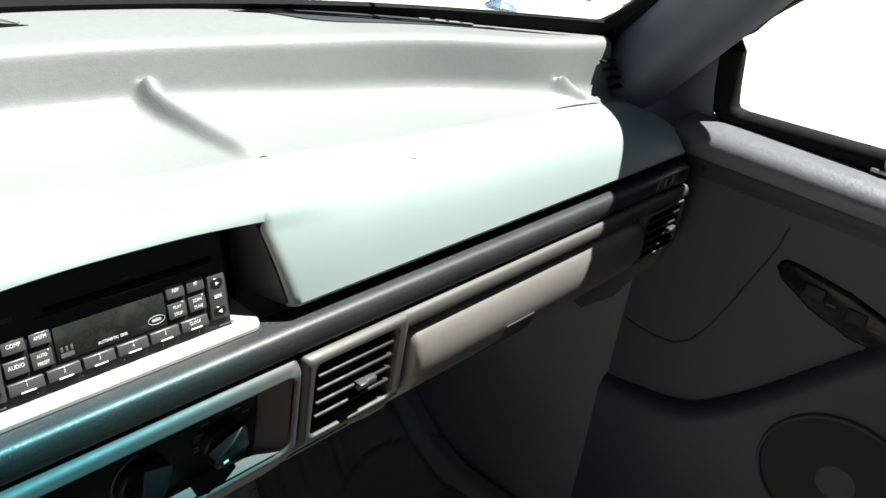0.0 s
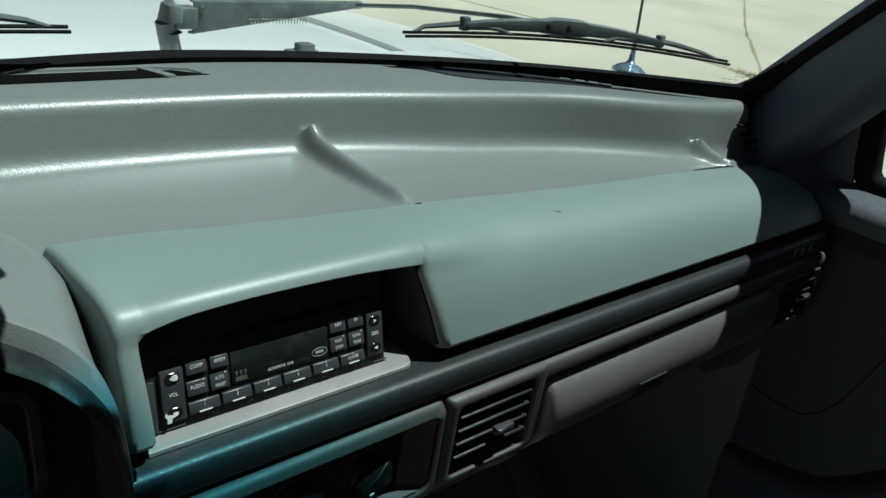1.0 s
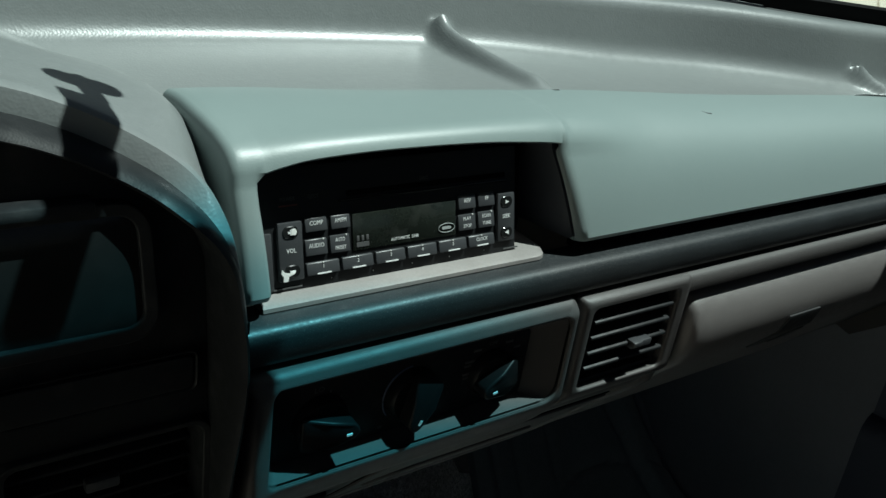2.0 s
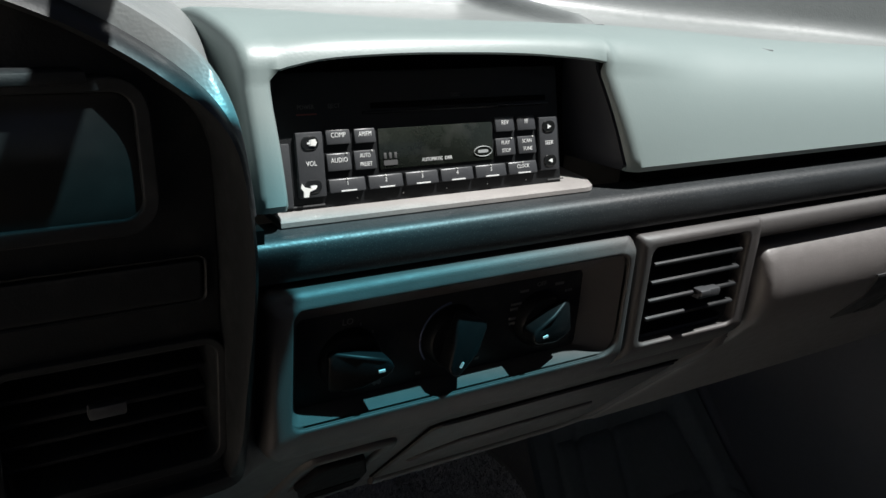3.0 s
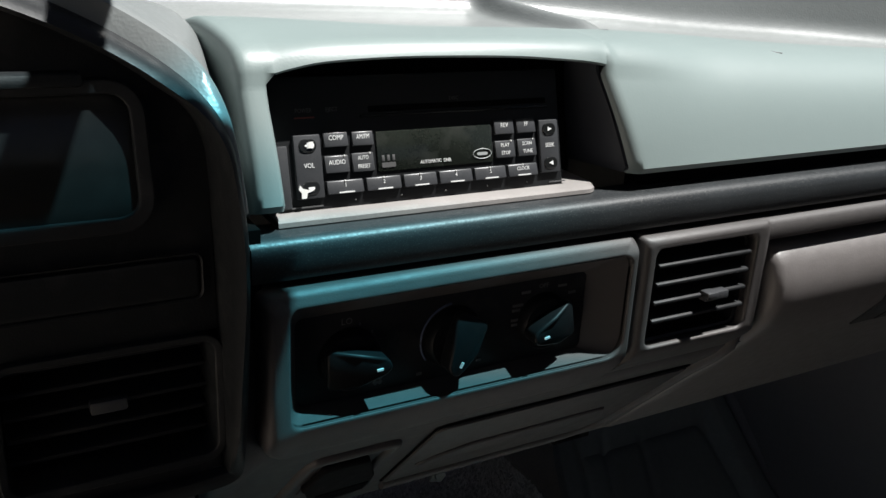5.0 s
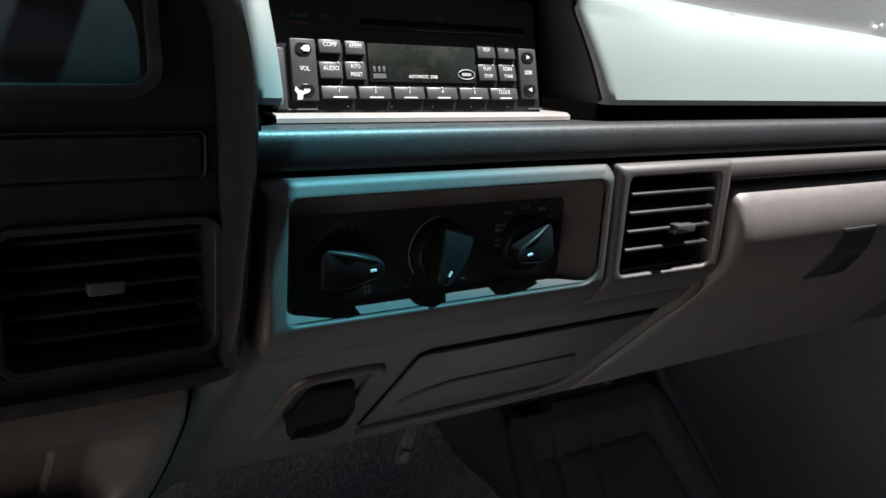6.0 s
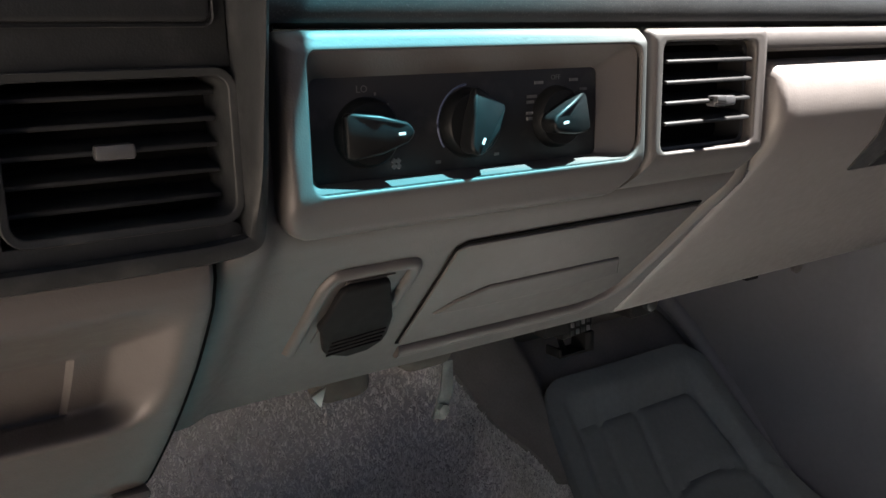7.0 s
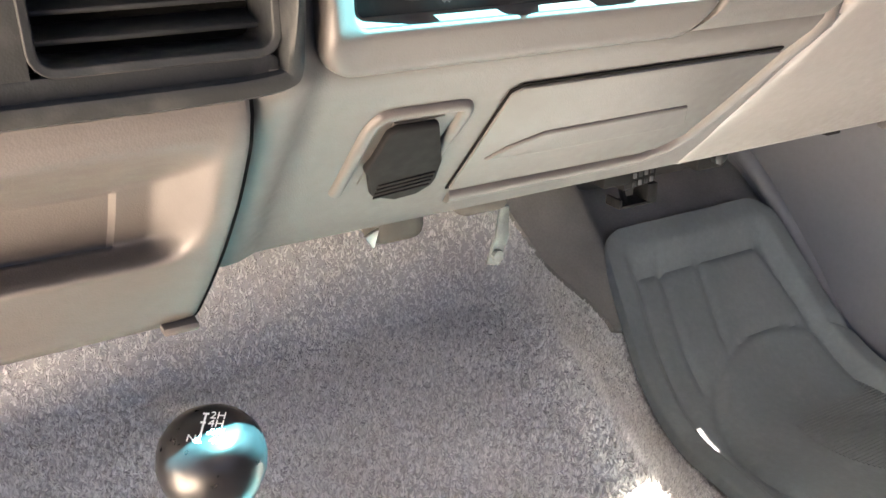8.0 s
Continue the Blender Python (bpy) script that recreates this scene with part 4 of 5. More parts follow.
# this filler also keeps stray sun off the lower panel
part("groove_floor", box(-0.2385, -0.2285, 0.006, 0.070, 0.600, 0.650), GAP, dashboard, "black filler beside the instruments, the groove's shade painted in")
part("under_brow_gap", box(0.016, 0.598, 0.024, 0.040, 0.640, 0.662), GAP, dashboard, "black strip painted as the shade under the brow")

# the trim strip and the ledge under the radio
STRIP_PROFILE = [(0.030, 0.6220), (0.008, 0.6226), (0.0035, 0.6240), (0.0020, 0.6270), (0.0022, 0.6375), (0.0036, 0.6412), (0.0066, 0.6437), (0.0110, 0.6444), (0.030, 0.6440)]
trim_strip = part("trim_strip", sheet([[(x, y, z) for y, z in STRIP_PROFILE] for x in spread(-0.2340, 0.6000, 60)], 0.002), STRIP, dashboard, "long dark plastic trim strip, dusty")
for i, (x0, w) in enumerate(((0.520, 0.012), (0.538, 0.012), (0.556, 0.012))):
    part("badge_mark", box(x0, x0 + w, 0.0003, 0.003, 0.629, 0.641, 0.001), KEYCAP, trim_strip)
LEDGE = [(0.050, 0.6438), (0.0198, 0.6438), (0.0186, 0.6450), (0.0190, 0.6472), (0.0215, 0.6483), (0.050, 0.6486)]
part("radio_ledge", join(sheet([[(x, y + (0.012 * (1 - math.sqrt(max(0, 1 - ((x + 0.029) / 0.010) ** 2))) if x > -0.029 else 0), z) for y, z in LEDGE] for x in spread(-0.2155, -0.0193, 70)], 0.001)), TRAY, dashboard, "pale grey ledge under the radio")

# the lower panel
LOW = [(0.135, 0.4100), (0.126, 0.4020), (0.117, 0.4020), (0.111, 0.4075), (0.090, 0.4320), (0.060, 0.4680), (0.034, 0.5000), (0.018, 0.5160), (0.012, 0.5250), (0.0115, 0.5410), (0.032, 0.545), (0.032, 0.618)]
LOW_RIGHT = LOW[:9] + [(0.030, 0.5275)] + LOW[10:]


def low_y(z):
    """Depth of the lower panel's face at a height."""
    pts = LOW[3:]
    for (y0, z0), (y1, z1) in zip(pts, pts[1:]):
        if z <= z1:
            return y0 + (y1 - y0) * (z - z0) / (z1 - z0)
    return pts[-1][0]


rows = []
for x, back in ((-0.2662, 0.040), (-0.2658, 0.016), (-0.2642, 0.003), (-0.2610, -0.006), (-0.2560, -0.0105), (-0.2480, -0.012), (-0.2400, -0.010), (-0.2330, -0.005), (-0.2270, -0.001)):
    rows.append([(x - 0.012 * max(0, 0.53 - z) / 0.13, (y if z < 0.527 else 0.012) + back * (1 if z > 0.40 else 0.3), z if x > -0.247 else min(z, 0.5275 + 0.0005 * k)) for k, (y, z) in enumerate(LOW)])
for x in spread(-0.220, 0.640, 60):
    rows.append([(x, y, z) for y, z in (LOW if x < 0.113 else LOW_RIGHT)])
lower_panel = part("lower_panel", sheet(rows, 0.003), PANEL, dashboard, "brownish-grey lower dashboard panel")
bead = [(0.1085, 0.534), (0.1065, 0.524), (0.1030, 0.511), (0.0975, 0.495), (0.0850, 0.462), (0.0740, 0.438), (0.0620, 0.4275), (0.0375, 0.4215), (-0.028, 0.4215), (-0.118, 0.4215)]
part("panel_bead", tube([(x, low_y(z) + 0.0022, z) for x, z in bead], 0.0062, 12), PANEL, dashboard, "raised bead along the panel edge")
part("upper_rail", sheet([[(x, y, z) for y, z in ((0.012, 0.6045), (0.001, 0.6045), (-0.0025, 0.6065), (-0.0035, 0.611), (-0.0025, 0.6165), (0.001, 0.6195), (0.012, 0.6200))] for x in spread(0.100, 0.602, 40)], 0.002), PANEL, dashboard, "pale rail above the glove box")
part("panel_end", sheet([[(0.6045 - 0.004 * math.cos(g * 3), y, z) for g, (y, z) in zip(spread(0, 1, 6), zip(spread(0.004 + s, 0.12, 6), [z] * 6))] for s, z in zip((0.09, 0.05, 0.03, 0.005, 0, 0, 0.005, 0.02), spread(0.40, 0.66, 8))], 0.002), PANEL, dashboard)

# ---- glove box ----
glove_box = thing("glove_box", (0.30, 0.03, 0.42), "closed grey grained plastic glove box door", "glove box")
GLOVE_PROFILE = [(0.130, 0.4008), (0.119, 0.4006), (0.1105, 0.4058), (0.0965, 0.4235), (0.060, 0.4640), (0.034, 0.4950), (0.012, 0.5220), (-0.004, 0.5420), (-0.0115, 0.5600), (-0.0115, 0.5740), (-0.0075, 0.5880), (0.0015, 0.5975), (0.010, 0.5990), (0.020, 0.5990)]


def glove_left(z):
    return bend(z, [(0.41, 0.088), (0.44, 0.094), (0.48, 0.106), (0.52, 0.1120), (0.545, 0.1135), (0.57, 0.1138), (0.60, 0.1138)])


rows = []
for f, back in [(0, 0.02), (0.004, 0.006), (0.011, 0.0015), (0.022, 0)] + [(f, 0) for f in spread(0.05, 0.96, 40)] + [(0.985, 0.001), (1.0, 0.012)]:
    rows.append([(glove_left(z) + (0.503 - glove_left(z)) * f, y + back, z - (back * 0.25 if z > 0.58 else 0)) for y, z in GLOVE_PROFILE])
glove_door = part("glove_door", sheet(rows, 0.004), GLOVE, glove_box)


def on_glove(off):
    """Lays a plate of x and z on the glove door, off metres proud of it."""
    return lambda c: Vector((c.x, float(np.interp(c.z, [p[1] for p in GLOVE_PROFILE[:9]], [p[0] for p in GLOVE_PROFILE[:9]])) + c.y - off, c.z))


def latch_plate(x0, x1, x2, x3, z0, z1, proud):
    """A slanting plate that follows the glove door's curve."""
    where = on_glove(proud)
    return sheet([[where(Vector((x0 + (x3 - x0) * g + ((x1 + (x2 - x1) * g) - (x0 + (x3 - x0) * g)) * f, 0, z0 + (z1 - z0) * g))) for g in spread(0, 1, 25)] for f in spread(0, 1, 4)], 0.0015)


# a plate proud of the door; the recess's shade is its dark colour
part("latch_recess", latch_plate(0.2455, 0.3000, 0.2830, 0.2395, 0.5120, 0.5630, 0.0018), LATCH_SHADE, glove_door, "dark plate painted as the shade in the latch's finger recess")
part("latch_lever", latch_plate(0.2720, 0.2995, 0.2920, 0.2790, 0.5130, 0.5340, 0.0028), BLACK, glove_door, "black latch lever")

# ---- air vents ----
def air_vent(x0, x1, z0, z1, frame_outer, label, slats, tab, y=-0.004, first=0.0075, pitch=0.0122):
    v = thing("air_vent", ((x0 + x1) / 2, 0.01, z0), label, "air vent")
    inner = rounded(x0, x1, z0, z1, 0.006, 5)
    part("vent_frame", frame_ring(frame_outer, inner, y, 0.028, 0.0100, 0.0024, lambda c: Vector((c.x, c.y + 0.0140 * ease(c.z, z0, z0 - 0.024), c.z))), PANEL, v)
    # a black ring and plate carry the shade inside the duct as colour
    part("vent_liner", ring(rounded(x0 + 0.0004, x1 - 0.0004, z0 + 0.0004, z1 - 0.0004, 0.006, 5), rounded(x0 + 0.0022, x1 - 0.0022, z0 + 0.0022, z1 - 0.0022, 0.005, 5), (0.026, 0.0035, 0.0045, 0.026)), BLACK, v, "black ring painted as the shade inside the duct")
    part("vent_back", box(x0 - 0.004, x1 + 0.004, 0.0245, 0.0265, z0 - 0.004, z1 + 0.004), GAP, v, "black plate painted as the duct's shade behind the slats")
    for i in range(slats):
        z = z0 + first + pitch * i
        part("slat", box(x0 + 0.0035, x1 - 0.0035, y + 0.0004, y + 0.018, z - 0.0011, z + 0.0011, 0.0006, to=lambda c: Vector((c.x, c.y, c.z + (c.y - y) * 0.25))), BLACK, v)
    if tab:
        tx, tz = tab
        part("slide_tab", join(box(tx - 0.011, tx + 0.009, y - 0.0035, y + 0.004, tz - 0.0030, tz + 0.0030, 0.0012), box(tx - 0.011, tx - 0.002, y - 0.0055, y + 0.003, tz - 0.0008, tz + 0.0036, 0.001)), KEYCAP, v, "dark grey slide tab")
    return v


outer = rounded(0.0005, 0.1120, 0.5225, 0.6200, 0.010, 5, (1.6, 0.5, 0.3, 0.4))
# the lower left corner runs on under the rounded corner of the heater panel
outer[-6:] = [(0.0005, 0.5480), (0.0000, 0.5415), (-0.0018, 0.5355), (-0.0050, 0.5305), (-0.0092, 0.5262), (-0.0140, 0.5232)]
centre_vent = air_vent(0.0105, 0.0955, 0.5470, 0.6120, outer, "louvred dashboard air vent beside the heater controls", 4, (0.064, 0.5755), first=0.0165)
outer = rounded(0.500, 0.6030, 0.5265, 0.6045, 0.012, 5, (1.8, 0.3, 0.6, 0.6))
end_vent = air_vent(0.513, 0.597, 0.546, 0.601, outer, "louvred dashboard air vent beside the passenger door", 4, (0.578, 0.570))

# ---- heater controls ----
heater = thing("heater_controls", (-0.115, 0.0, 0.525), "grey heater control panel with three black rotary knobs", "heater controls")
outer = rounded(-0.2325, -0.0022, 0.5235, 0.6205, 0.012, 6, (2.0, 0.3, 0.4, 1.6))
inner = rounded(-0.2185, -0.0085, 0.5465, 0.6115, 0.010, 6, (1.2, 0.8, 0.6, 0.7))
deep = rounded(-0.2105, -0.0290, 0.5490, 0.5990, 0.004, 6)
part("control_frame", frame_ring(outer, inner, -0.0045, 0.028, 0.0062, 0.0022, lambda c: Vector((c.x, c.y - 0.0045 * ease(c.x, -0.2100, -0.2290) + 0.005 * ease(c.z, 0.6100, 0.6205) + 0.0085 * ease(c.z, 0.5480, 0.5235), c.z))), PANEL, heater, "grey plastic frame")
bm = bmesh.new()
loops = [[bm.verts.new((x, y, z)) for x, z in pts] for pts, y in ((inner, -0.0035), (inner, -0.0005), (deep, 0.0115), (deep, 0.0145))]
for a, b in zip(loops, loops[1:]):
    for i in range(len(a)):
        j = (i + 1) % len(a)
        bm.faces.new((a[i], a[j], b[j], b[i]))
part("control_well", recalc(bm), PANEL, heater, "sloping sides of the recess")
control_face = part("control_face", box(-0.2125, -0.0270, 0.0120, 0.0145, 0.5470, 0.6010, 0.0005), FACE, heater, "black control face with faint marks")


def knob(x, z, angle, boss=0.0150):
    """A round boss with a tapering wedge of a grip."""
    k = part("knob", lathe([(boss + 0.001, 0.0), (boss, 0.0050), (boss - 0.0015, 0.0068), (0.0, 0.0072)], (x, 0.0120, z), (0, -1, 0), 36), KNOB, heater)
    c, s = math.cos(radians(angle)), math.sin(radians(angle))
    grip = [(-0.0160, -0.0100), (-0.0135, -0.0114), (0.0000, -0.0092), (0.0138, -0.0050), (0.0162, -0.0028), (0.0168, 0.0), (0.0162, 0.0028), (0.0138, 0.0050), (0.0000, 0.0092), (-0.0135, 0.0114), (-0.0160, 0.0100)]
    part("grip", prism(grip, -0.0070, 0.0060, 0.0016, 3, to=lambda q: Vector((x + c * q.x - s * q.z, q.y + (0.0060 * ease(q.x, -0.004, -0.016) if q.y < 0 else 0) + (0.0028 * abs(q.z) / 0.010 if q.y < 0 else 0), z + s * q.x + c * q.z))), KNOB, k)
    tip = Vector((x + c * 0.0092, -0.0072, z + s * 0.0092))
    part("pointer", box(-0.0017, 0.0017, -0.0004, 0.0004, -0.0006, 0.0006, to=lambda q: tip + Vector((c * q.x - s * q.z, q.y, s * q.x + c * q.z))), WHITE, k, "white pointer mark")
    return k


knob(-0.1810, 0.5720, 2, 0.0165)
knob(-0.1190, 0.5730, -119, 0.0175)
knob(-0.0590, 0.5725, 191, 0.0165)


def mark(word, x, z, size, mat=DIM):
    lettering(word, size, Matrix.Translation((x, 0.0117, z)) @ Matrix.Rotation(radians(90), 4, "X"), mat, control_face)


mark("LO", -0.1825, 0.5930, 0.0050)
mark("OFF", -0.0595, 0.5942, 0.0040)
for x, z, w in ((-0.1690, 0.5905, 0.001), (-0.1620, 0.5850, 0.001), (-0.0655, 0.5918, 0.006), (-0.0400, 0.5925, 0.006), (-0.0325, 0.5870, 0.005), (-0.0705, 0.5845, 0.007), (-0.0715, 0.5815, 0.005), (-0.0720, 0.5755, 0.005), (-0.0720, 0.5725, 0.004), (-0.0950, 0.5550, 0.003), (-0.1330, 0.5540, 0.003)):
    part("lettering_bar", box(x - 0.0062 - w / 2, x - 0.0062 + w / 2, 0.0114, 0.0120, z - 0.0008, z + 0.0008), DIM, control_face)
for a in range(4):
    w = radians(45 + 90 * a)
    part("fan_blade", box(-0.0012, 0.0012, 0.0114, 0.0120, 0.0006, 0.0030, to=lambda q: Vector((-0.1645 + q.x * math.cos(w) - q.z * math.sin(w), q.y, 0.5555 + q.x * math.sin(w) + q.z * math.cos(w)))), DIM, control_face)
arc = [(-0.1190 + 0.0200 * math.cos(radians(a)), 0.0118, 0.5730 + 0.0200 * math.sin(radians(a))) for a in spread(215, 95, 24)]
part("blue_arc", tube(arc, 0.0006, 4), material("arc_blue", (0.05, 0.07, 0.13), 0.6), control_face, "faint blue temperature arc")

# ---- ashtray and power socket ----
def on_low(off):
    """Lays a plate of x and z on the lower panel, off metres proud of it."""
    n = Vector((0, -0.76, -0.65))
    return lambda c: Vector((c.x, low_y(c.z) + 0.0, c.z)) + n * (off - c.y)


ashtray = thing("ashtray", (0.0, 0.06, 0.42), "closed grey plastic ashtray drawer in the lower dashboard", "ashtray")
part("gap_line", prism([(-0.1228, 0.4294), (0.0445, 0.4294), (0.0645, 0.4395), (0.0872, 0.5058), (-0.1093, 0.5053), (-0.1152, 0.5015)], -0.001, 0.0, 0, to=on_low(0.0004)), GAP, ashtray, "dark gap round the drawer")
drawer = part("drawer_front", prism([(-0.1215, 0.4305), (0.044, 0.4305), (0.063, 0.4400), (0.0855, 0.5040), (-0.1085, 0.5035), (-0.1140, 0.5000)], -0.0026, 0.0, 0.001, 2, to=on_low(0.0006)), PANEL, ashtray)
part("finger_pull", prism([(-0.1090, 0.4530), (-0.066, 0.4515), (0.030, 0.4520), (0.0500, 0.4540), (0.0380, 0.4700), (-0.0735, 0.4684), (-0.0960, 0.4610)], -0.0034, 0.0, 0.0032, 5, to=on_low(0.0016)), PANEL, drawer, "raised finger pull")

socket = thing("power_socket", (-0.175, 0.05, 0.43), "black hinged cover over a power socket in a raised grey rim", "power socket")
rim_path = [(-0.2000, 0.4440), (-0.1975, 0.4600), (-0.1945, 0.4800), (-0.1925, 0.4895), (-0.1890, 0.4945), (-0.1835, 0.4965), (-0.1600, 0.4966), (-0.1430, 0.4965), (-0.1385, 0.4945), (-0.1375, 0.4900), (-0.1400, 0.4780), (-0.1440, 0.4610), (-0.1470, 0.4500)]
part("socket_rim", tube([(bend(k, [(i, p[0]) for i, p in enumerate(rim_path)]), low_y(bend(k, [(i, p[1]) for i, p in enumerate(rim_path)])) + 0.0012, bend(k, [(i, p[1]) for i, p in enumerate(rim_path)])) for k in spread(0, len(rim_path) - 1, 40)], 0.0046, 12), PANEL, socket, "raised grey rim")
part("socket_well", prism([(-0.1880, 0.4480), (-0.1480, 0.4480), (-0.1500, 0.4905), (-0.1800, 0.4905)], -0.0008, 0.0, to=on_low(0.0002)), PANEL, socket)
cover = part("cover", prism([(-0.1805, 0.4440), (-0.1770, 0.4400), (-0.1620, 0.4345), (-0.1480, 0.4360), (-0.1400, 0.4420), (-0.1390, 0.4480), (-0.1412, 0.4620), (-0.1550, 0.4905), (-0.1790, 0.4905), (-0.1842, 0.4880), (-0.1875, 0.4700), (-0.1905, 0.4635), (-0.1868, 0.4590)], -0.005, 0.0, 0.0018, 3, to=on_low(0.001)), RUBBER, socket)
for i in range(4):
    z = 0.4405 + 0.0032 * i
    part("cover_rib", prism([(-0.1780, z), (-0.1430, z + 0.0035), (-0.1430, z + 0.0047), (-0.1780, z + 0.0012)], -0.001, 0.0, 0.0003, to=on_low(0.0060)), RUBBER, cover)

# ---- instrument cluster ----
CREST = [(-0.2590, 0.5235), (-0.2490, 0.5250), (-0.2430, 0.5300), (-0.2420, 0.545), (-0.2420, 0.570), (-0.2420, 0.610), (-0.2420, 0.640), (-0.2422, 0.660), (-0.2430, 0.680), (-0.2440, 0.695), (-0.2458, 0.7085), (-0.2495, 0.7195), (-0.2555, 0.7285), (-0.2640, 0.7360), (-0.2780, 0.7450), (-0.2920, 0.7525), (-0.3060, 0.7590), (-0.3260, 0.7665), (-0.3600, 0.7760), (-0.43, 0.788), (-0.60, 0.796)]
BACK = [(-0.2375, 0.560), (-0.2375, 0.570), (-0.2372, 0.580), (-0.2370, 0.600), (-0.2368, 0.620), (-0.2366, 0.640), (-0.2355, 0.660), (-0.2345, 0.680), (-0.2332, 0.695), (-0.2328, 0.708), (-0.2332, 0.719), (-0.2350, 0.7285), (-0.2400, 0.7350), (-0.2470, 0.7395), (-0.2620, 0.7445), (-0.2800, 0.7500), (-0.2980, 0.7560), (-0.3200, 0.7625), (-0.3560, 0.7710), (-0.43, 0.782), (-0.60, 0.790)]


def crest_y(z):
    """How far back the hood's front edge lies: it leans away, then juts forward."""
    # the unseen end's forward bend is added to keep sun off the instruments
    return bend(z, [(0.52, -0.004), (0.532, -0.005), (0.57, -0.012), (0.62, -0.019), (0.66, -0.019), (0.70, -0.006), (0.72, 0.008), (0.74, 0.024), (0.767, 0.031), (0.776, 0.014), (0.788, -0.014), (0.80, -0.022)])


def inward(path, i):
    """The direction from a path's point towards the instruments."""
    t = (Vector(path[min(len(path) - 1, i + 1)]) - Vector(path[max(0, i - 1)])).normalized()
    return Vector((-t.y, t.x))


def finer(path):
    """A path with its stretches halved along a smooth curve."""
    ks = list(range(len(path)))
    xs, zs = [(k, p[0]) for k, p in zip(ks, path)], [(k, p[1]) for k, p in zip(ks, path)]
    return [(bend(k, xs), bend(k, zs)) for k in spread(0, len(path) - 1, 3 * len(path) - 2)]


CREST, BACK = finer(CREST), finer(BACK)
rows, side_rows = [], []
for i, ((x, z), (xb, zb)) in enumerate(zip(CREST, BACK)):
    n, yc, band = inward(CREST, i), crest_y(z), ease(z, 0.69, 0.735)
    if z < 0.556:
        continue
    row = [(x + n.x * q, yc + dy, z + n.y * q) for dy, q in ((-0.0046, 0.0055 + 0.0060 * band), (-0.0042, 0.0042 + 0.0048 * band), (-0.0036, 0.0022 + 0.0026 * band), (-0.0026, 0.0010), (-0.0010, 0.0002), (0.0018, -0.0002))]
    for y in spread(0.0, 1.0, 14)[1:]:
        at = yc + (0.256 - yc) * y**1.5
        w = ease(at, min(yc, 0.01), 0.10)
        sink = ease(at, 0.10, 0.25)
        row.append((x + (xb - x) * w - 0.034 * sink, at, z + (zb - z) * w - 0.010 * sink * ease(zb, 0.72, 0.74)))
    if z > 0.660:
        rows.append(row)
    if z < 0.668:
        side_rows.append([(px, py + (0.0008 if z > 0.660 else 0), pz) for px, py, pz in row])
cluster_hood = part("cluster_hood", sheet(rows, 0.0015), PAD, dashboard, "grey padded hood over the instruments")
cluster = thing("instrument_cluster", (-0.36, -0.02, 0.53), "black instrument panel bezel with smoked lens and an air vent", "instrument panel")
part("bezel_side", sheet(side_rows, 0.0015), BEZEL, cluster)
EDGE = [(-0.60, 0.5225), (-0.40, 0.5225), (-0.30, 0.5225), (-0.27, 0.5228)] + CREST
rim = []
for dy, inset in ((0.034, -0.0050), (0.016, -0.0036), (0.004, -0.0010), (-0.004, 0.0006), (-0.010, 0.0024), (-0.0155, 0.0042), (-0.0180, 0.0062), (-0.013, 0.0078), (0.0, 0.0084), (0.070, 0.0088)):
    row = []
    for i, (x, z) in enumerate(EDGE):
        n, band = inward(EDGE, i), ease(z, 0.69, 0.735)
        low = 0.08 + 0.47 * ease(z, 0.527, 0.57) + 0.45 * ease(z, 0.57, 0.66)
        side = ease(z, 0.715, 0.675)
        q = (inset if inset > 0 else inset * side + 0.0016 * (1 - side)) * (1 + 0.3 * band) + 0.0088 * band
        row.append((x + n.x * q, crest_y(z) + (dy * low if dy < 0 else dy if inset > 0.005 else 0.004 + (dy - 0.004) * side) - 0.003 * band, z + n.y * q))
    rim.append(row)
part("bezel_rim", sheet(rim[::-1], 0.001), BEZEL, cluster, "rounded black rim")
face = [(-0.2530, 0.545), (-0.2530, 0.69), (-0.2590, 0.712), (-0.2700, 0.726), (-0.2900, 0.739), (-0.330, 0.752), (-0.42, 0.768)] + [(-0.62, 0.775), (-0.62, 0.531), (-0.262, 0.531)]
low = rounded(-0.62, -0.2530, 0.531, 0.5435, 0.004, 3)
bezel_face = part("bezel_face", join(prism([(x, z) for x, z in face if z > 0.60][0:] + [(-0.62, 0.6095), (-0.2530, 0.6095)], -0.024, -0.012, 0.001), prism(low, -0.024, -0.012, 0.001), box(-0.62, -0.3475, -0.0238, -0.012, 0.5405, 0.6125), box(-0.2525, -0.2500, -0.0238, -0.012, 0.5405, 0.6125)), BEZEL, cluster)


def raised(x0, x1, z0, z1, r, w, y0, y1, name, mat=BEZEL):
    return part(name, ring(rounded(x0 - w, x1 + w, z0 - w, z1 + w, r + w, 5), rounded(x0, x1, z0, z1, r, 5), (y0, y1, y1 + 0.001, y0), r=0.0008), mat, cluster)


raised(-0.52, -0.2835, 0.6680, 0.7170, 0.008, 0.006, -0.0235, -0.030, "lens_frame")
part("lens", prism(rounded(-0.522, -0.2815, 0.6660, 0.7190, 0.008, 5), -0.0262, -0.0235, 0.0004), GLOSS, cluster, "dark glossy instrument lens")
part("gauge_hood", box(-0.52, -0.300, -0.034, -0.0235, 0.7205, 0.7260, 0.002), BEZEL, cluster)
raised(-0.60, -0.2600, 0.6270, 0.6470, 0.003, 0.0012, -0.0235, -0.0255, "filler_edge")
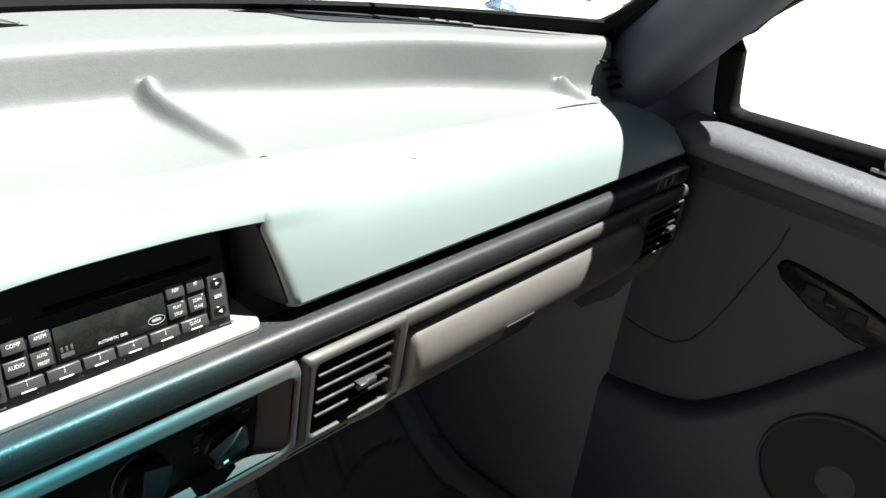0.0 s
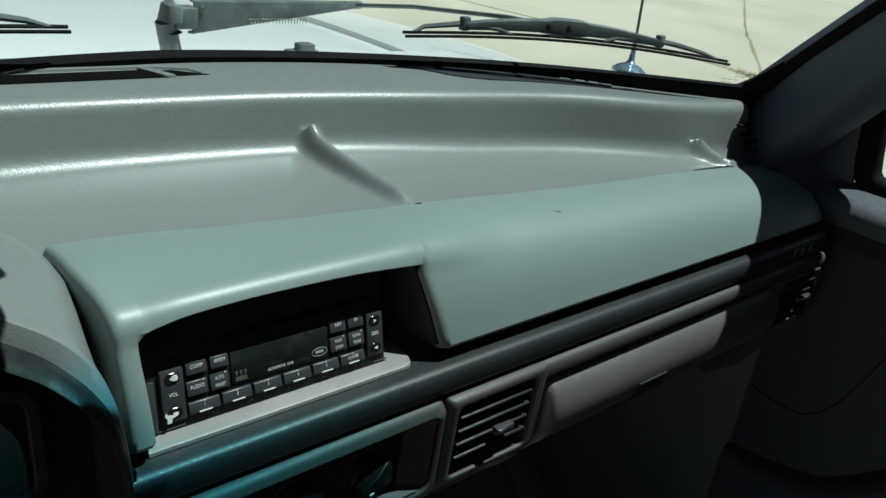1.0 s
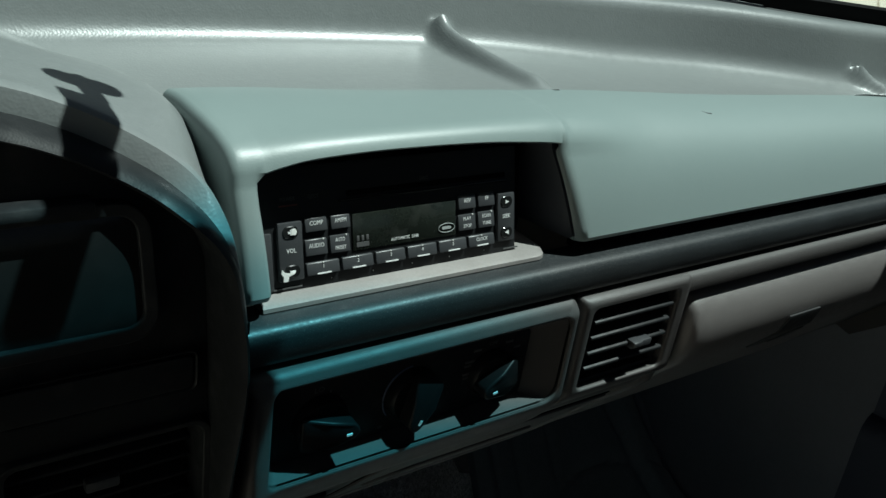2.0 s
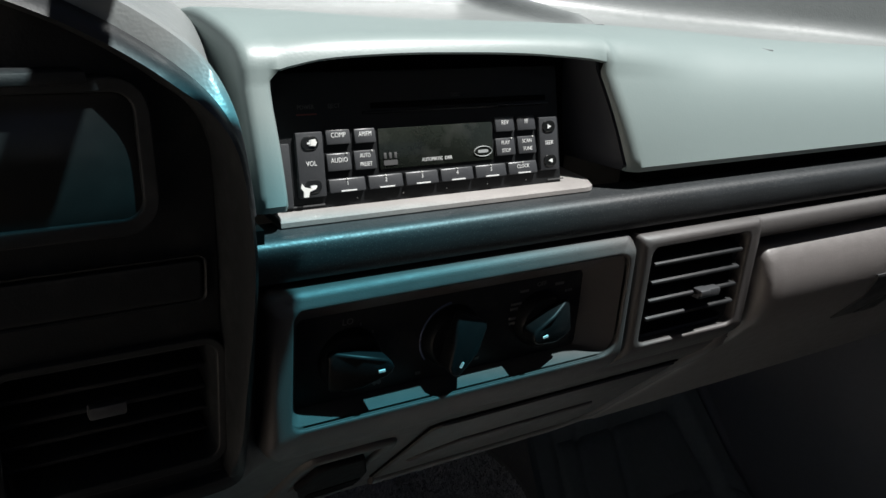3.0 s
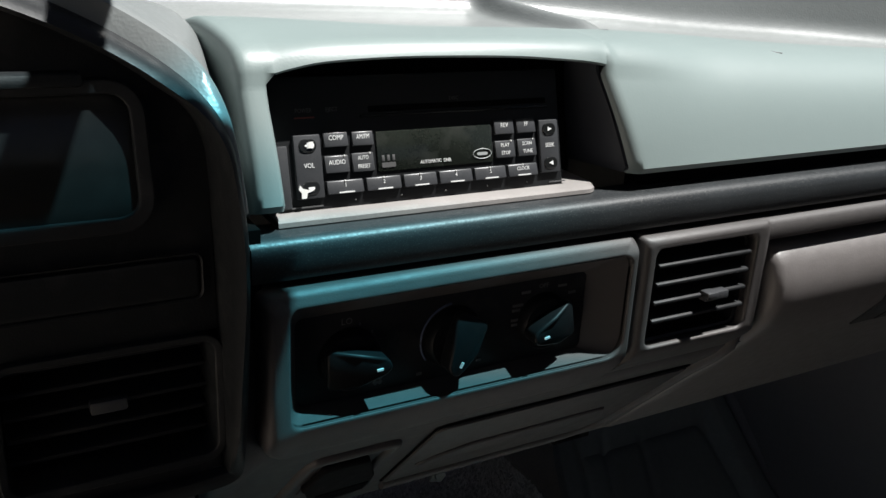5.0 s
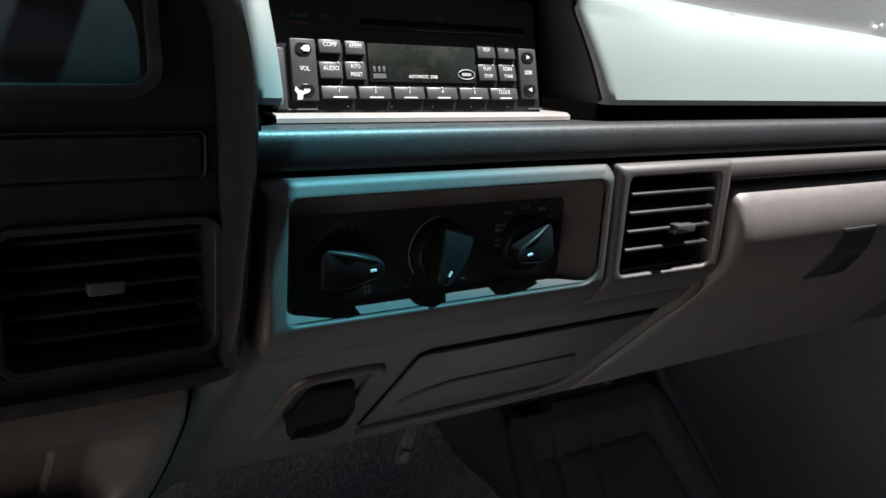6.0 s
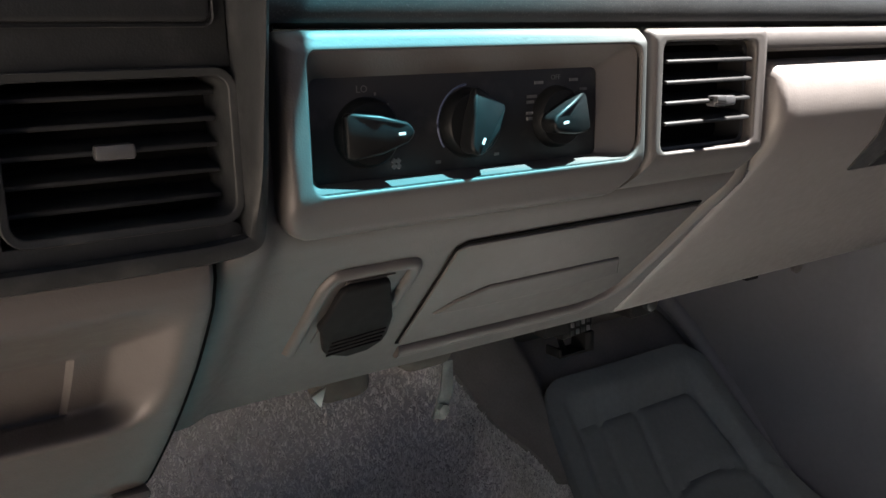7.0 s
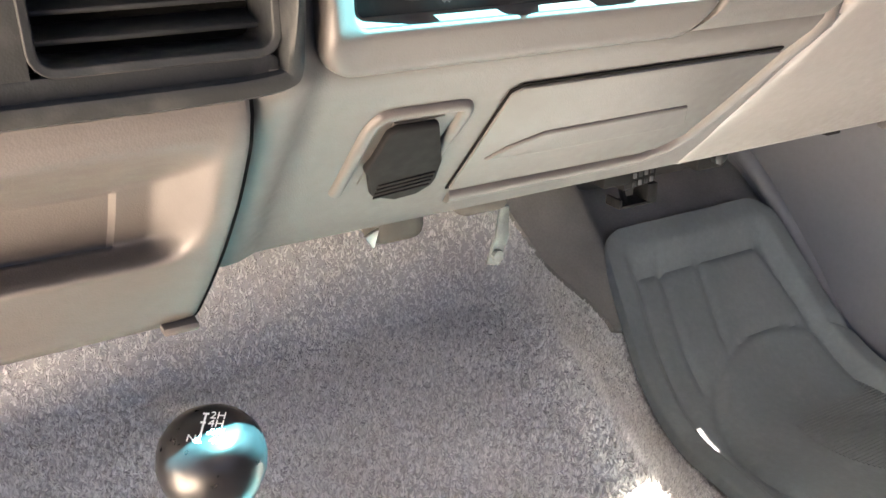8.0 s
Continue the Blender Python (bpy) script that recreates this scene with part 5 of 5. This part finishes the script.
part("filler_panel", prism(rounded(-0.60, -0.2610, 0.6280, 0.6460, 0.003, 4), -0.0262, -0.0230, 0.0012), BEZEL, cluster, "plain black filler panel")
raised(-0.3440, -0.2560, 0.5470, 0.6060, 0.006, 0.0038, 0.0060, -0.0280, "vent_rim")
# black plate, shade behind the slats put into its colour
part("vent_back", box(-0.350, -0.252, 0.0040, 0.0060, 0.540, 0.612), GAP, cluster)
for i in range(5):
    z = 0.5540 + 0.0112 * i
    part("slat", box(-0.3430, -0.2570, -0.0130, 0.0035, z - 0.0011, z + 0.0011, 0.0006, to=lambda c: Vector((c.x, c.y, c.z + (c.y + 0.013) * 0.25))), BLACK, cluster)
part("slide_tab", box(-0.3090, -0.2930, -0.0180, -0.0120, 0.5735, 0.5800, 0.0014), KEYCAP, cluster, "dark grey slide tab")

# set back and scaled about a camera position, to fit the camera's view
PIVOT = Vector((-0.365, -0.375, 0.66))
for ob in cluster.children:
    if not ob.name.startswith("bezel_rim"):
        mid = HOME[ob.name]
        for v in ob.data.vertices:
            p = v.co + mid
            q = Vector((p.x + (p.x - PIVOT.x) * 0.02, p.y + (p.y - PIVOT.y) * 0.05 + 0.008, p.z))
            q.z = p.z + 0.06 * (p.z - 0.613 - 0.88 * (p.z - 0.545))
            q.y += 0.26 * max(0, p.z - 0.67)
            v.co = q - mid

holder = thing("device_holder", (-0.37, 0.07, 0.77), "small black box of a device holder on the instrument hood", "device holder")
part("holder_box", box(-0.43, -0.328, 0.050, 0.085, 0.762, 0.840, 0.004), BLACK, holder)
part("holder_arm", tube([(-0.36, 0.066, 0.835), (-0.345, 0.066, 0.850), (-0.333, 0.066, 0.852)], 0.008, 10), BLACK, holder)

# ---- driver's knee panel ----
knee_panel = thing("knee_panel", (-0.40, 0.04, 0.38), "grey driver's knee panel with a moulded pocket", "knee panel")
KNEE = [(0.110, 0.3740), (0.100, 0.3755), (0.092, 0.3830), (0.060, 0.4250), (0.030, 0.4650), (0.006, 0.5000), (0.0005, 0.5150), (0.0010, 0.5270)]


def knee_y(z):
    return float(np.interp(z, [p[1] for p in KNEE], [p[0] for p in KNEE]))


def pocket(x, z):
    """Depth of the moulded pocket."""
    a = ease(x, -0.2745, -0.3030) * ease(x, -0.56, -0.52)
    step = 0.006 * ease(x, -0.318, -0.3195) * ease(z, 0.452, 0.4535) * ease(z, 0.492, 0.4905)
    return 0.040 * a * ease(z, 0.430, 0.458) * ease(z, 0.506, 0.492) + step


rows = []
for x, back in [(-0.60, 0)] + [(x, 0) for x in spread(-0.58, -0.34, 10)] + [(x, 0) for x in spread(-0.338, -0.2740, 44)] + [(-0.2676, 0.0005), (-0.2651, 0.003), (-0.2642, 0.014)]:
    rows.append([(x - 0.018 * (max(0, 0.527 - z) / 0.15) ** 2.2, knee_y(z) + back + pocket(x, z), z - 0.4 * pocket(x, z)) for z in [0.3740, 0.3755, 0.383] + spread(0.392, 0.424, 6) + spread(0.4265, 0.4945, 48) + spread(0.496, 0.514, 9) + [0.520, 0.527]])
part("knee_cover", sheet(rows, 0.003), PANEL, knee_panel)
def knee_edge(z):
    return -0.2668 - 0.018 * (max(0, 0.527 - z) / 0.15) ** 2.2


part("edge_gap", sheet([[(knee_edge(z) + dx, knee_y(z) + 0.007, z) for dx in (-0.002, 0.001, 0.004)] for z in spread(0.378, 0.527, 24)], 0.002), GAP, knee_panel, "dark gap along the panel's edge")
part("clip", box(-0.302, -0.282, 0.088, 0.100, 0.3745, 0.3800, 0.002), PANEL, knee_panel)

# ---- radio ----
radio = thing("radio", (-0.12, 0.05, 0.646), "black car radio and disc player with small grey keys", "radio")
SLOPE = 0.27


def R(x, z, out=0.0):
    """A place on the radio's face, out metres proud of it."""
    return Vector((x, 0.0300 + (z - 0.646) * SLOPE - out * 0.965, z + out * 0.26))


def on_radio(c):
    return R(c.x, c.z, -c.y)


def face_pose(x, z, out):
    return Matrix.Translation(R(x, z, out)) @ Matrix.Rotation(math.atan2(1, SLOPE), 4, "X")


part("case", box(-0.2105, -0.0390, 0.0, 0.012, 0.6465, 0.7125, 0.001, to=on_radio), BLACK, radio, "black radio face")
part("disc_slot", box(-0.1590, -0.0480, -0.0008, 0.002, 0.6940, 0.6970, 0.0006, to=on_radio), GAP, radio, "dark disc slot")
part("slot_lip", box(-0.1640, -0.0470, -0.0016, 0.001, 0.6915, 0.6930, 0.0006, to=on_radio), GLOSS, radio)
display = part("display", box(-0.1563, -0.0860, -0.0010, 0.001, 0.6640, 0.6842, 0.0006, to=on_radio), SCREEN, radio, "blank dark green display")


def key(x0, x1, z0, z1, lines, proud=0.0022, size=0.0034, nib=False, underline=False, wide=0.85):
    """One radio key with its printed words."""
    k = part("key", box(x0 + 0.0005, x1 - 0.0005, -proud, 0.001, z0 + 0.0004, z1 - 0.0004, 0.0006, to=lambda c: on_radio(Vector((c.x, c.y + (0.0013 * (c.z - z0) / (z1 - z0) if c.y < -0.001 else 0), c.z)))), KEYCAP, radio)
    mid, n = (x0 + x1) / 2, len(lines)
    for i, word in enumerate(lines):
        z = (z0 + z1) / 2 + (n - 1) * 0.0021 - i * 0.0042 + (0.0008 if underline else 0.0008 if n == 1 else 0)
        lettering(word, size, face_pose(mid, z, proud + 0.00024 - 0.0013 * (z - z0) / (z1 - z0)), WHITE, k, wide)
    # the light caught by the nib is put into its white colour
    if nib:
        part("nib", lathe([(0.0005, 0), (0.0004, 0.0006), (0, 0.0007)], R(mid + 0.3 * (x1 - x0) * (1 if lines[0] in ("AUDIO", "AUTO", "PLAY", "SCAN") else 0), z1 - 0.0008, proud - 0.0012), (0, -1, 0.3), 8), WORN_OR_LIT, k)
    if underline:
        part("key_line", box(mid - 0.0042, mid + 0.0042, -proud - 0.0006, -proud, z0 + 0.0008, z0 + 0.0014, to=on_radio), WHITE, k)
    return k


key(-0.1856, -0.1715, 0.6776, 0.6856, ["COMP"])
key(-0.1702, -0.1574, 0.6774, 0.6853, ["AM/FM"], wide=0.72)
key(-0.1860, -0.1719, 0.6650, 0.6743, ["AUDIO"], nib=True)
key(-0.1711, -0.1579, 0.6646, 0.6747, ["AUTO", "PRESET"], size=0.0030, nib=True, wide=0.72)
edges = [-0.1862, -0.1645, -0.1430, -0.1217, -0.0996, -0.0777, -0.0562]
for i, word in enumerate(["1", "2", "3", "4", "5", "CLOCK"]):
    key(edges[i], edges[i + 1] - 0.0008, 0.6547, 0.6621, [word], 0.0030, 0.0030, True, True)
key(-0.0846, -0.0709, 0.6780, 0.6867, ["REV"])
key(-0.0699, -0.0563, 0.6780, 0.6865, ["FF"])
key(-0.0848, -0.0710, 0.6654, 0.6754, ["PLAY", "STOP"], size=0.0030, nib=True)
key(-0.0699, -0.0565, 0.6654, 0.6756, ["SCAN", "TUNE"], size=0.0030, nib=True)


def rocker(x0, x1, z0, z1, word, up, down):
    r = part("rocker", box(x0, x1, -0.0024, 0.001, z0, z1, 0.0008, to=on_radio), KEYCAP, radio)
    mid = (x0 + x1) / 2
    high, low = z1 - 0.0052, z0 + 0.0052
    for z in (high, low):
        part("dimple", prism(rounded(mid - 0.0046, mid + 0.0046, z - 0.0032, z + 0.0032, 0.003, 4), -0.0030, -0.002, 0.0004, 1, to=on_radio), GLOSS, r)
    lettering(word, 0.0034, face_pose(mid, (z0 + z1) / 2 + 0.0005, 0.0026), WHITE, r, 0.85)
    for z, kind in ((high, up), (low, down)):
        if kind in "><":
            d = 1 if kind == ">" else -1
            pts = [(mid - 0.0012 * d, z - 0.0012), (mid + 0.0014 * d, z), (mid - 0.0012 * d, z + 0.0012)]
            part("arrow", prism(pts[::d], -0.0034, -0.0030, to=on_radio), WHITE, r)
        else:
            part("sign", box(mid - 0.0016, mid + 0.0016, -0.0034, -0.0030, z - 0.0005, z + 0.0005, to=on_radio), WHITE, r)
            if kind == "+":
                part("sign", box(mid - 0.0005, mid + 0.0005, -0.00345, -0.0030, z - 0.0014, z + 0.0014, to=on_radio), WHITE, r)
    return r


volume = rocker(-0.2014, -0.1872, 0.6540, 0.6847, "VOL", "+", "-")
rocker(-0.0548, -0.0417, 0.6556, 0.6847, "SEEK", ">", "<")
wear = [[(-0.2000, 0.6545), (-0.1975, 0.6545), (-0.1968, 0.6570), (-0.1935, 0.6580), (-0.1930, 0.6588), (-0.1960, 0.6585), (-0.1990, 0.6592), (-0.2005, 0.6610), (-0.2012, 0.6590), (-0.1998, 0.6572)],
        [(-0.1945, 0.6783), (-0.1918, 0.6781), (-0.1910, 0.6797), (-0.1918, 0.6813), (-0.1940, 0.6811)]]
for pts in wear:
    part("worn_patch", prism(pts, -0.0037, -0.0028, to=on_radio), WORN_OR_LIT, volume, "paint worn through to white plastic")
lettering("AUTOMATIC  DNR", 0.0026, face_pose(-0.1223, 0.6672, 0.0012), WHITE, display, 0.85)
oval = [(-0.0930 + 0.0058 * math.cos(a), 0.6690 + 0.0026 * math.sin(a)) for a in spread(0, 6.2832, 25)]
part("emblem_ring", tube([R(x, z, 0.0013) for x, z in oval], 0.0002, 4), EMBLEM, display)
part("emblem_bar", prism(rounded(-0.0963, -0.0897, 0.6682, 0.6698, 0.0007, 3), -0.0014, -0.001, to=on_radio), EMBLEM, display)
part("disc_mark", join(prism(rounded(-0.1542, -0.1462, 0.6660, 0.6685, 0.0005, 3), -0.0014, -0.001, to=on_radio), *[box(x - 0.0008, x + 0.0008, -0.0014, -0.001, 0.6692, 0.6722, 0.0002, to=on_radio) for x in (-0.1532, -0.1502, -0.1472)]), DIM, display)
for word, x, mat in (("POWER", -0.1940, DIM), ("EJECT", -0.1790, DIM)):
    lettering(word, 0.0030, face_pose(x, 0.6962, 0.0003), mat, radio, 0.85)
part("red_line", box(-0.1990, -0.1885, -0.0004, 0.0002, 0.6925, 0.6932, to=on_radio), RED, radio)
lettering("DISC", 0.0028, face_pose(-0.1080, 0.6990, 0.0003), DIM, radio)
for x in spread(-0.1700, -0.0640, 5):
    part("dot", lathe([(0.0004, 0), (0, 0.0004)], R(x, 0.6515, 0), (0, -1, 0.2), 6), WHITE, radio)
for x0, x1 in ((-0.2080, -0.1880), (-0.0490, -0.0375)):
    part("edge_line", box(x0, x1, -0.0006, 0.0004, 0.6498, 0.6505, to=on_radio), DIM, radio)
part("side_clip", box(-0.2100, -0.2045, -0.0015, 0.003, 0.6500, 0.6800, 0.0006, to=on_radio), KEYCAP, radio)

# ---- floor mat ----
floor_mat = thing("floor_mat", (0.45, 0.25, -0.03), "dark grey moulded rubber floor mat in the passenger footwell", "floor mat")


def mat_end(x, y):
    """The mat's front edge, with rounded corners."""
    d = min(1, max(0, min(x - mat_left(y), 0.640 - x)) / 0.050)
    return 0.490 - 0.050 * (1 - math.sqrt(1 - (1 - d) ** 2))


def mat_z(x, y):
    z = -0.018 + 0.215 * ease(y, 0.22, 0.60)
    l, r = x - mat_left(y), 0.640 - x
    edge = min(l, r, mat_end(x, y) - y)
    z += 0.004 + 0.012 * ease(edge, 0.0, 0.007) - 0.020 * ease(edge, 0.030, 0.050) - 0.005 * math.exp(-((edge - 0.050) / 0.006) ** 2)
    for c, a, b in ((0.090, 0.290, 0.450), (0.157, 0.330, 0.440), (0.270, 0.355, 0.440)):
        z -= 0.007 * math.exp(-((l - c - 0.55 * (0.44 - y) * (1 if c > 0.2 else 0)) / 0.006) ** 2) * ease(y, a, a + 0.03) * ease(y, b + 0.01, b - 0.01)
    heel = math.hypot((x - 0.512) / 1.0, (y - 0.175) / 0.95)
    z -= 0.006 * math.exp(-((heel - 0.185) / 0.006) ** 2) * ease(y, 0.05, 0.12)
    return z


rows = []
for f in [0.0] + spread(0.004, 0.996, 110) + [1.0]:
    col = []
    for g in spread(0, 1, 150):
        y = -0.35 + (mat_end(mat_left(0.45) + (0.640 - mat_left(0.45)) * f, 0.45) + 0.35) * g
        x = mat_left(y) + (0.640 - mat_left(y)) * f
        col.append((x, y, mat_z(x, y)))
    rows.append(col)
part("mat_body", sheet(rows, 0.004), MAT, floor_mat)
ribs = []
for i in range(46):
    y = 0.075 + 0.0048 * i
    half = math.sqrt(max(0, 0.112**2 - (y - 0.185) ** 2))
    if half > 0.02:
        ribs.append(box(0.545 - half, 0.545 + min(half, 0.085), y - 0.0013, y + 0.0013, -0.0260, -0.0212))
tagged(part("heel_pad", join(*ribs), MAT, floor_mat, "fine ribs of the heel pad", 0), kind="stuff")
part("anchor_hook", lathe([(0.012, 0.0), (0.012, 0.012), (0.008, 0.016), (0.0, 0.017)], (0.300, 0.322, -0.004), (-0.3, -0.2, 1), 14), RUBBER, floor_mat, "black anchor knob")

# ---- transfer-case lever ----
lever = thing("gear_lever", (-0.30, 0.06, 0.13), "black round-knobbed transfer-case lever standing on the tunnel", "gear lever")
AX = Vector((-0.04, -0.25, 0.96)).normalized()
KC = Vector((-0.2945, 0.040, 0.3225))
part("stalk", tube([KC - AX * 0.19, KC - AX * 0.08, KC - AX * 0.02], [0.008, 0.007, 0.008], 12), BLACK, lever)
knob_ball = part("shift_knob", lathe([(0.009, -0.034), (0.016, -0.030), (0.0245, -0.019), (0.0285, -0.006), (0.0292, 0.002), (0.0275, 0.011), (0.0235, 0.0180), (0.0175, 0.0230), (0.0140, 0.0246), (0.0, 0.0252)], KC, AX, 40), SATIN, lever, "glossy black knob with a white shift pattern")
up = (Vector((0.45, 0.85, 0)) - AX * AX.dot(Vector((0.45, 0.85, 0)))).normalized()
across = up.cross(AX)
KP = Matrix((across, up, AX)).transposed().to_4x4()
KP.translation = KC + AX * 0.02525


def knob_print(word, x, y, size):
    lettering(word, size, KP @ Matrix.Translation((x, y, 0)), WHITE, knob_ball)


knob_print("2H", 0.0035, 0.0085, 0.0068)
knob_print("4H", 0.0035, 0.0030, 0.0068)
knob_print("PUSH", 0.0050, -0.0012, 0.0030)
knob_print("DOWN", 0.0050, -0.0036, 0.0030)
knob_print("N", -0.0070, -0.0075, 0.0066)
knob_print("4L", 0.0055, -0.0080, 0.0068)
for y0, y1, x0, x1 in ((-0.0098, 0.0100, -0.0034, -0.0024), (0.0088, 0.0100, -0.0046, -0.0014), (0.0028, 0.0040, -0.0046, -0.0020), (-0.0078, -0.0066, -0.0048, -0.0024), (-0.0102, -0.0090, -0.0046, -0.0014)):
    part("pattern_line", box(x0, x1, y0, y1, -0.0001, 0.00012, to=lambda c: KP @ Vector(c)), WHITE, knob_ball)

# ---- under the dashboard ----
connector = thing("diagnostic_plug", (0.095, 0.16, 0.37), "black multi-pin plug hanging below the dashboard", "plug")
part("plug_body", box(0.098, 0.133, 0.180, 0.202, 0.360, 0.378, 0.002, to=lambda c: c + Vector((0, 0, 0.10 * (c.x - 0.110)))), RUBBER, connector)
for i in range(4):
    for j in range(2):
        part("pin_hole", box(0.107 + 0.0062 * i, 0.1105 + 0.0062 * i, 0.1788, 0.181, 0.3615 + 0.0075 * j + 0.0006 * i, 0.3660 + 0.0075 * j + 0.0006 * i, 0.0005), KEYCAP if (i + j) % 2 else BLACK, connector)
part("blue_wire", tube([(0.098, 0.184, 0.366), (0.095, 0.186, 0.369), (0.096, 0.20, 0.378), (0.098, 0.215, 0.40)], 0.0013, 6), material("wire_blue", (0.03, 0.12, 0.15), 0.5), connector, "pale blue wire")
bracket = thing("plug_bracket", (0.105, 0.18, 0.34), "small black metal bracket below the plug", "bracket")
part("bracket_plate", join(box(0.108, 0.150, 0.195, 0.215, 0.335, 0.338, 0.001), box(0.108, 0.111, 0.195, 0.215, 0.336, 0.344, 0.001), box(0.139, 0.150, 0.195, 0.215, 0.336, 0.354, 0.001)), RUBBER, bracket)
part("bracket_strut", tube([(0.122, 0.205, 0.336), (0.122, 0.25, 0.42)], 0.003, 6), RUBBER, bracket)
clip_1 = thing("bolt_bracket", (0.165, 0.15, 0.38), "black clip with a round bolt under the dashboard", "bracket")
part("clip_plate", box(0.150, 0.182, 0.150, 0.175, 0.376, 0.402, 0.002), RUBBER, clip_1)
part("bolt", lathe([(0.007, 0.0), (0.007, 0.006), (0.004, 0.008), (0.0, 0.008)], (0.170, 0.150, 0.388), (0, -1, -0.1), 8), BLACK, clip_1)
part("wire_clip", box(0.052, 0.078, 0.150, 0.165, 0.378, 0.394, 0.002), RUBBER, clip_1)
part("screw_end", lathe([(0.008, 0), (0.008, 0.004), (0, 0.006)], (0.385, 0.150, 0.388), (0, -1, -0.2), 10), PANEL, clip_1)
part("tab_end", box(0.295, 0.312, 0.140, 0.155, 0.388, 0.394, 0.001), RUBBER, clip_1)
stay = thing("dash_stay", (0.0, 0.27, 0.28), "dark heater duct stay with a bare metal end", "bracket")
part("duct_end", box(-0.098, -0.046, 0.262, 0.30, 0.316, 0.352, 0.013, 4), UNDER, stay)
part("duct_end", box(-0.014, 0.040, 0.262, 0.30, 0.326, 0.352, 0.011, 4), UNDER, stay)
part("metal_tab", prism([(0.016, 0.276), (0.030, 0.272), (0.040, 0.300), (0.040, 0.330), (0.030, 0.330), (0.026, 0.300)], 0.266, 0.270, 0.001), ARM, stay, "bare metal tab")
part("bolt", lathe([(0.006, 0), (0.006, 0.005), (0, 0.006)], (0.026, 0.266, 0.284), (0, -1, 0), 6), ARM, stay)
part("metal_tab", prism([(-0.106, 0.330), (-0.098, 0.318), (-0.092, 0.336)], 0.262, 0.266, 0.0006), METAL, stay)
part("stay_rod", tube([(0.0, 0.28, 0.33), (0.0, 0.32, 0.45)], 0.006, 8), UNDER, stay)
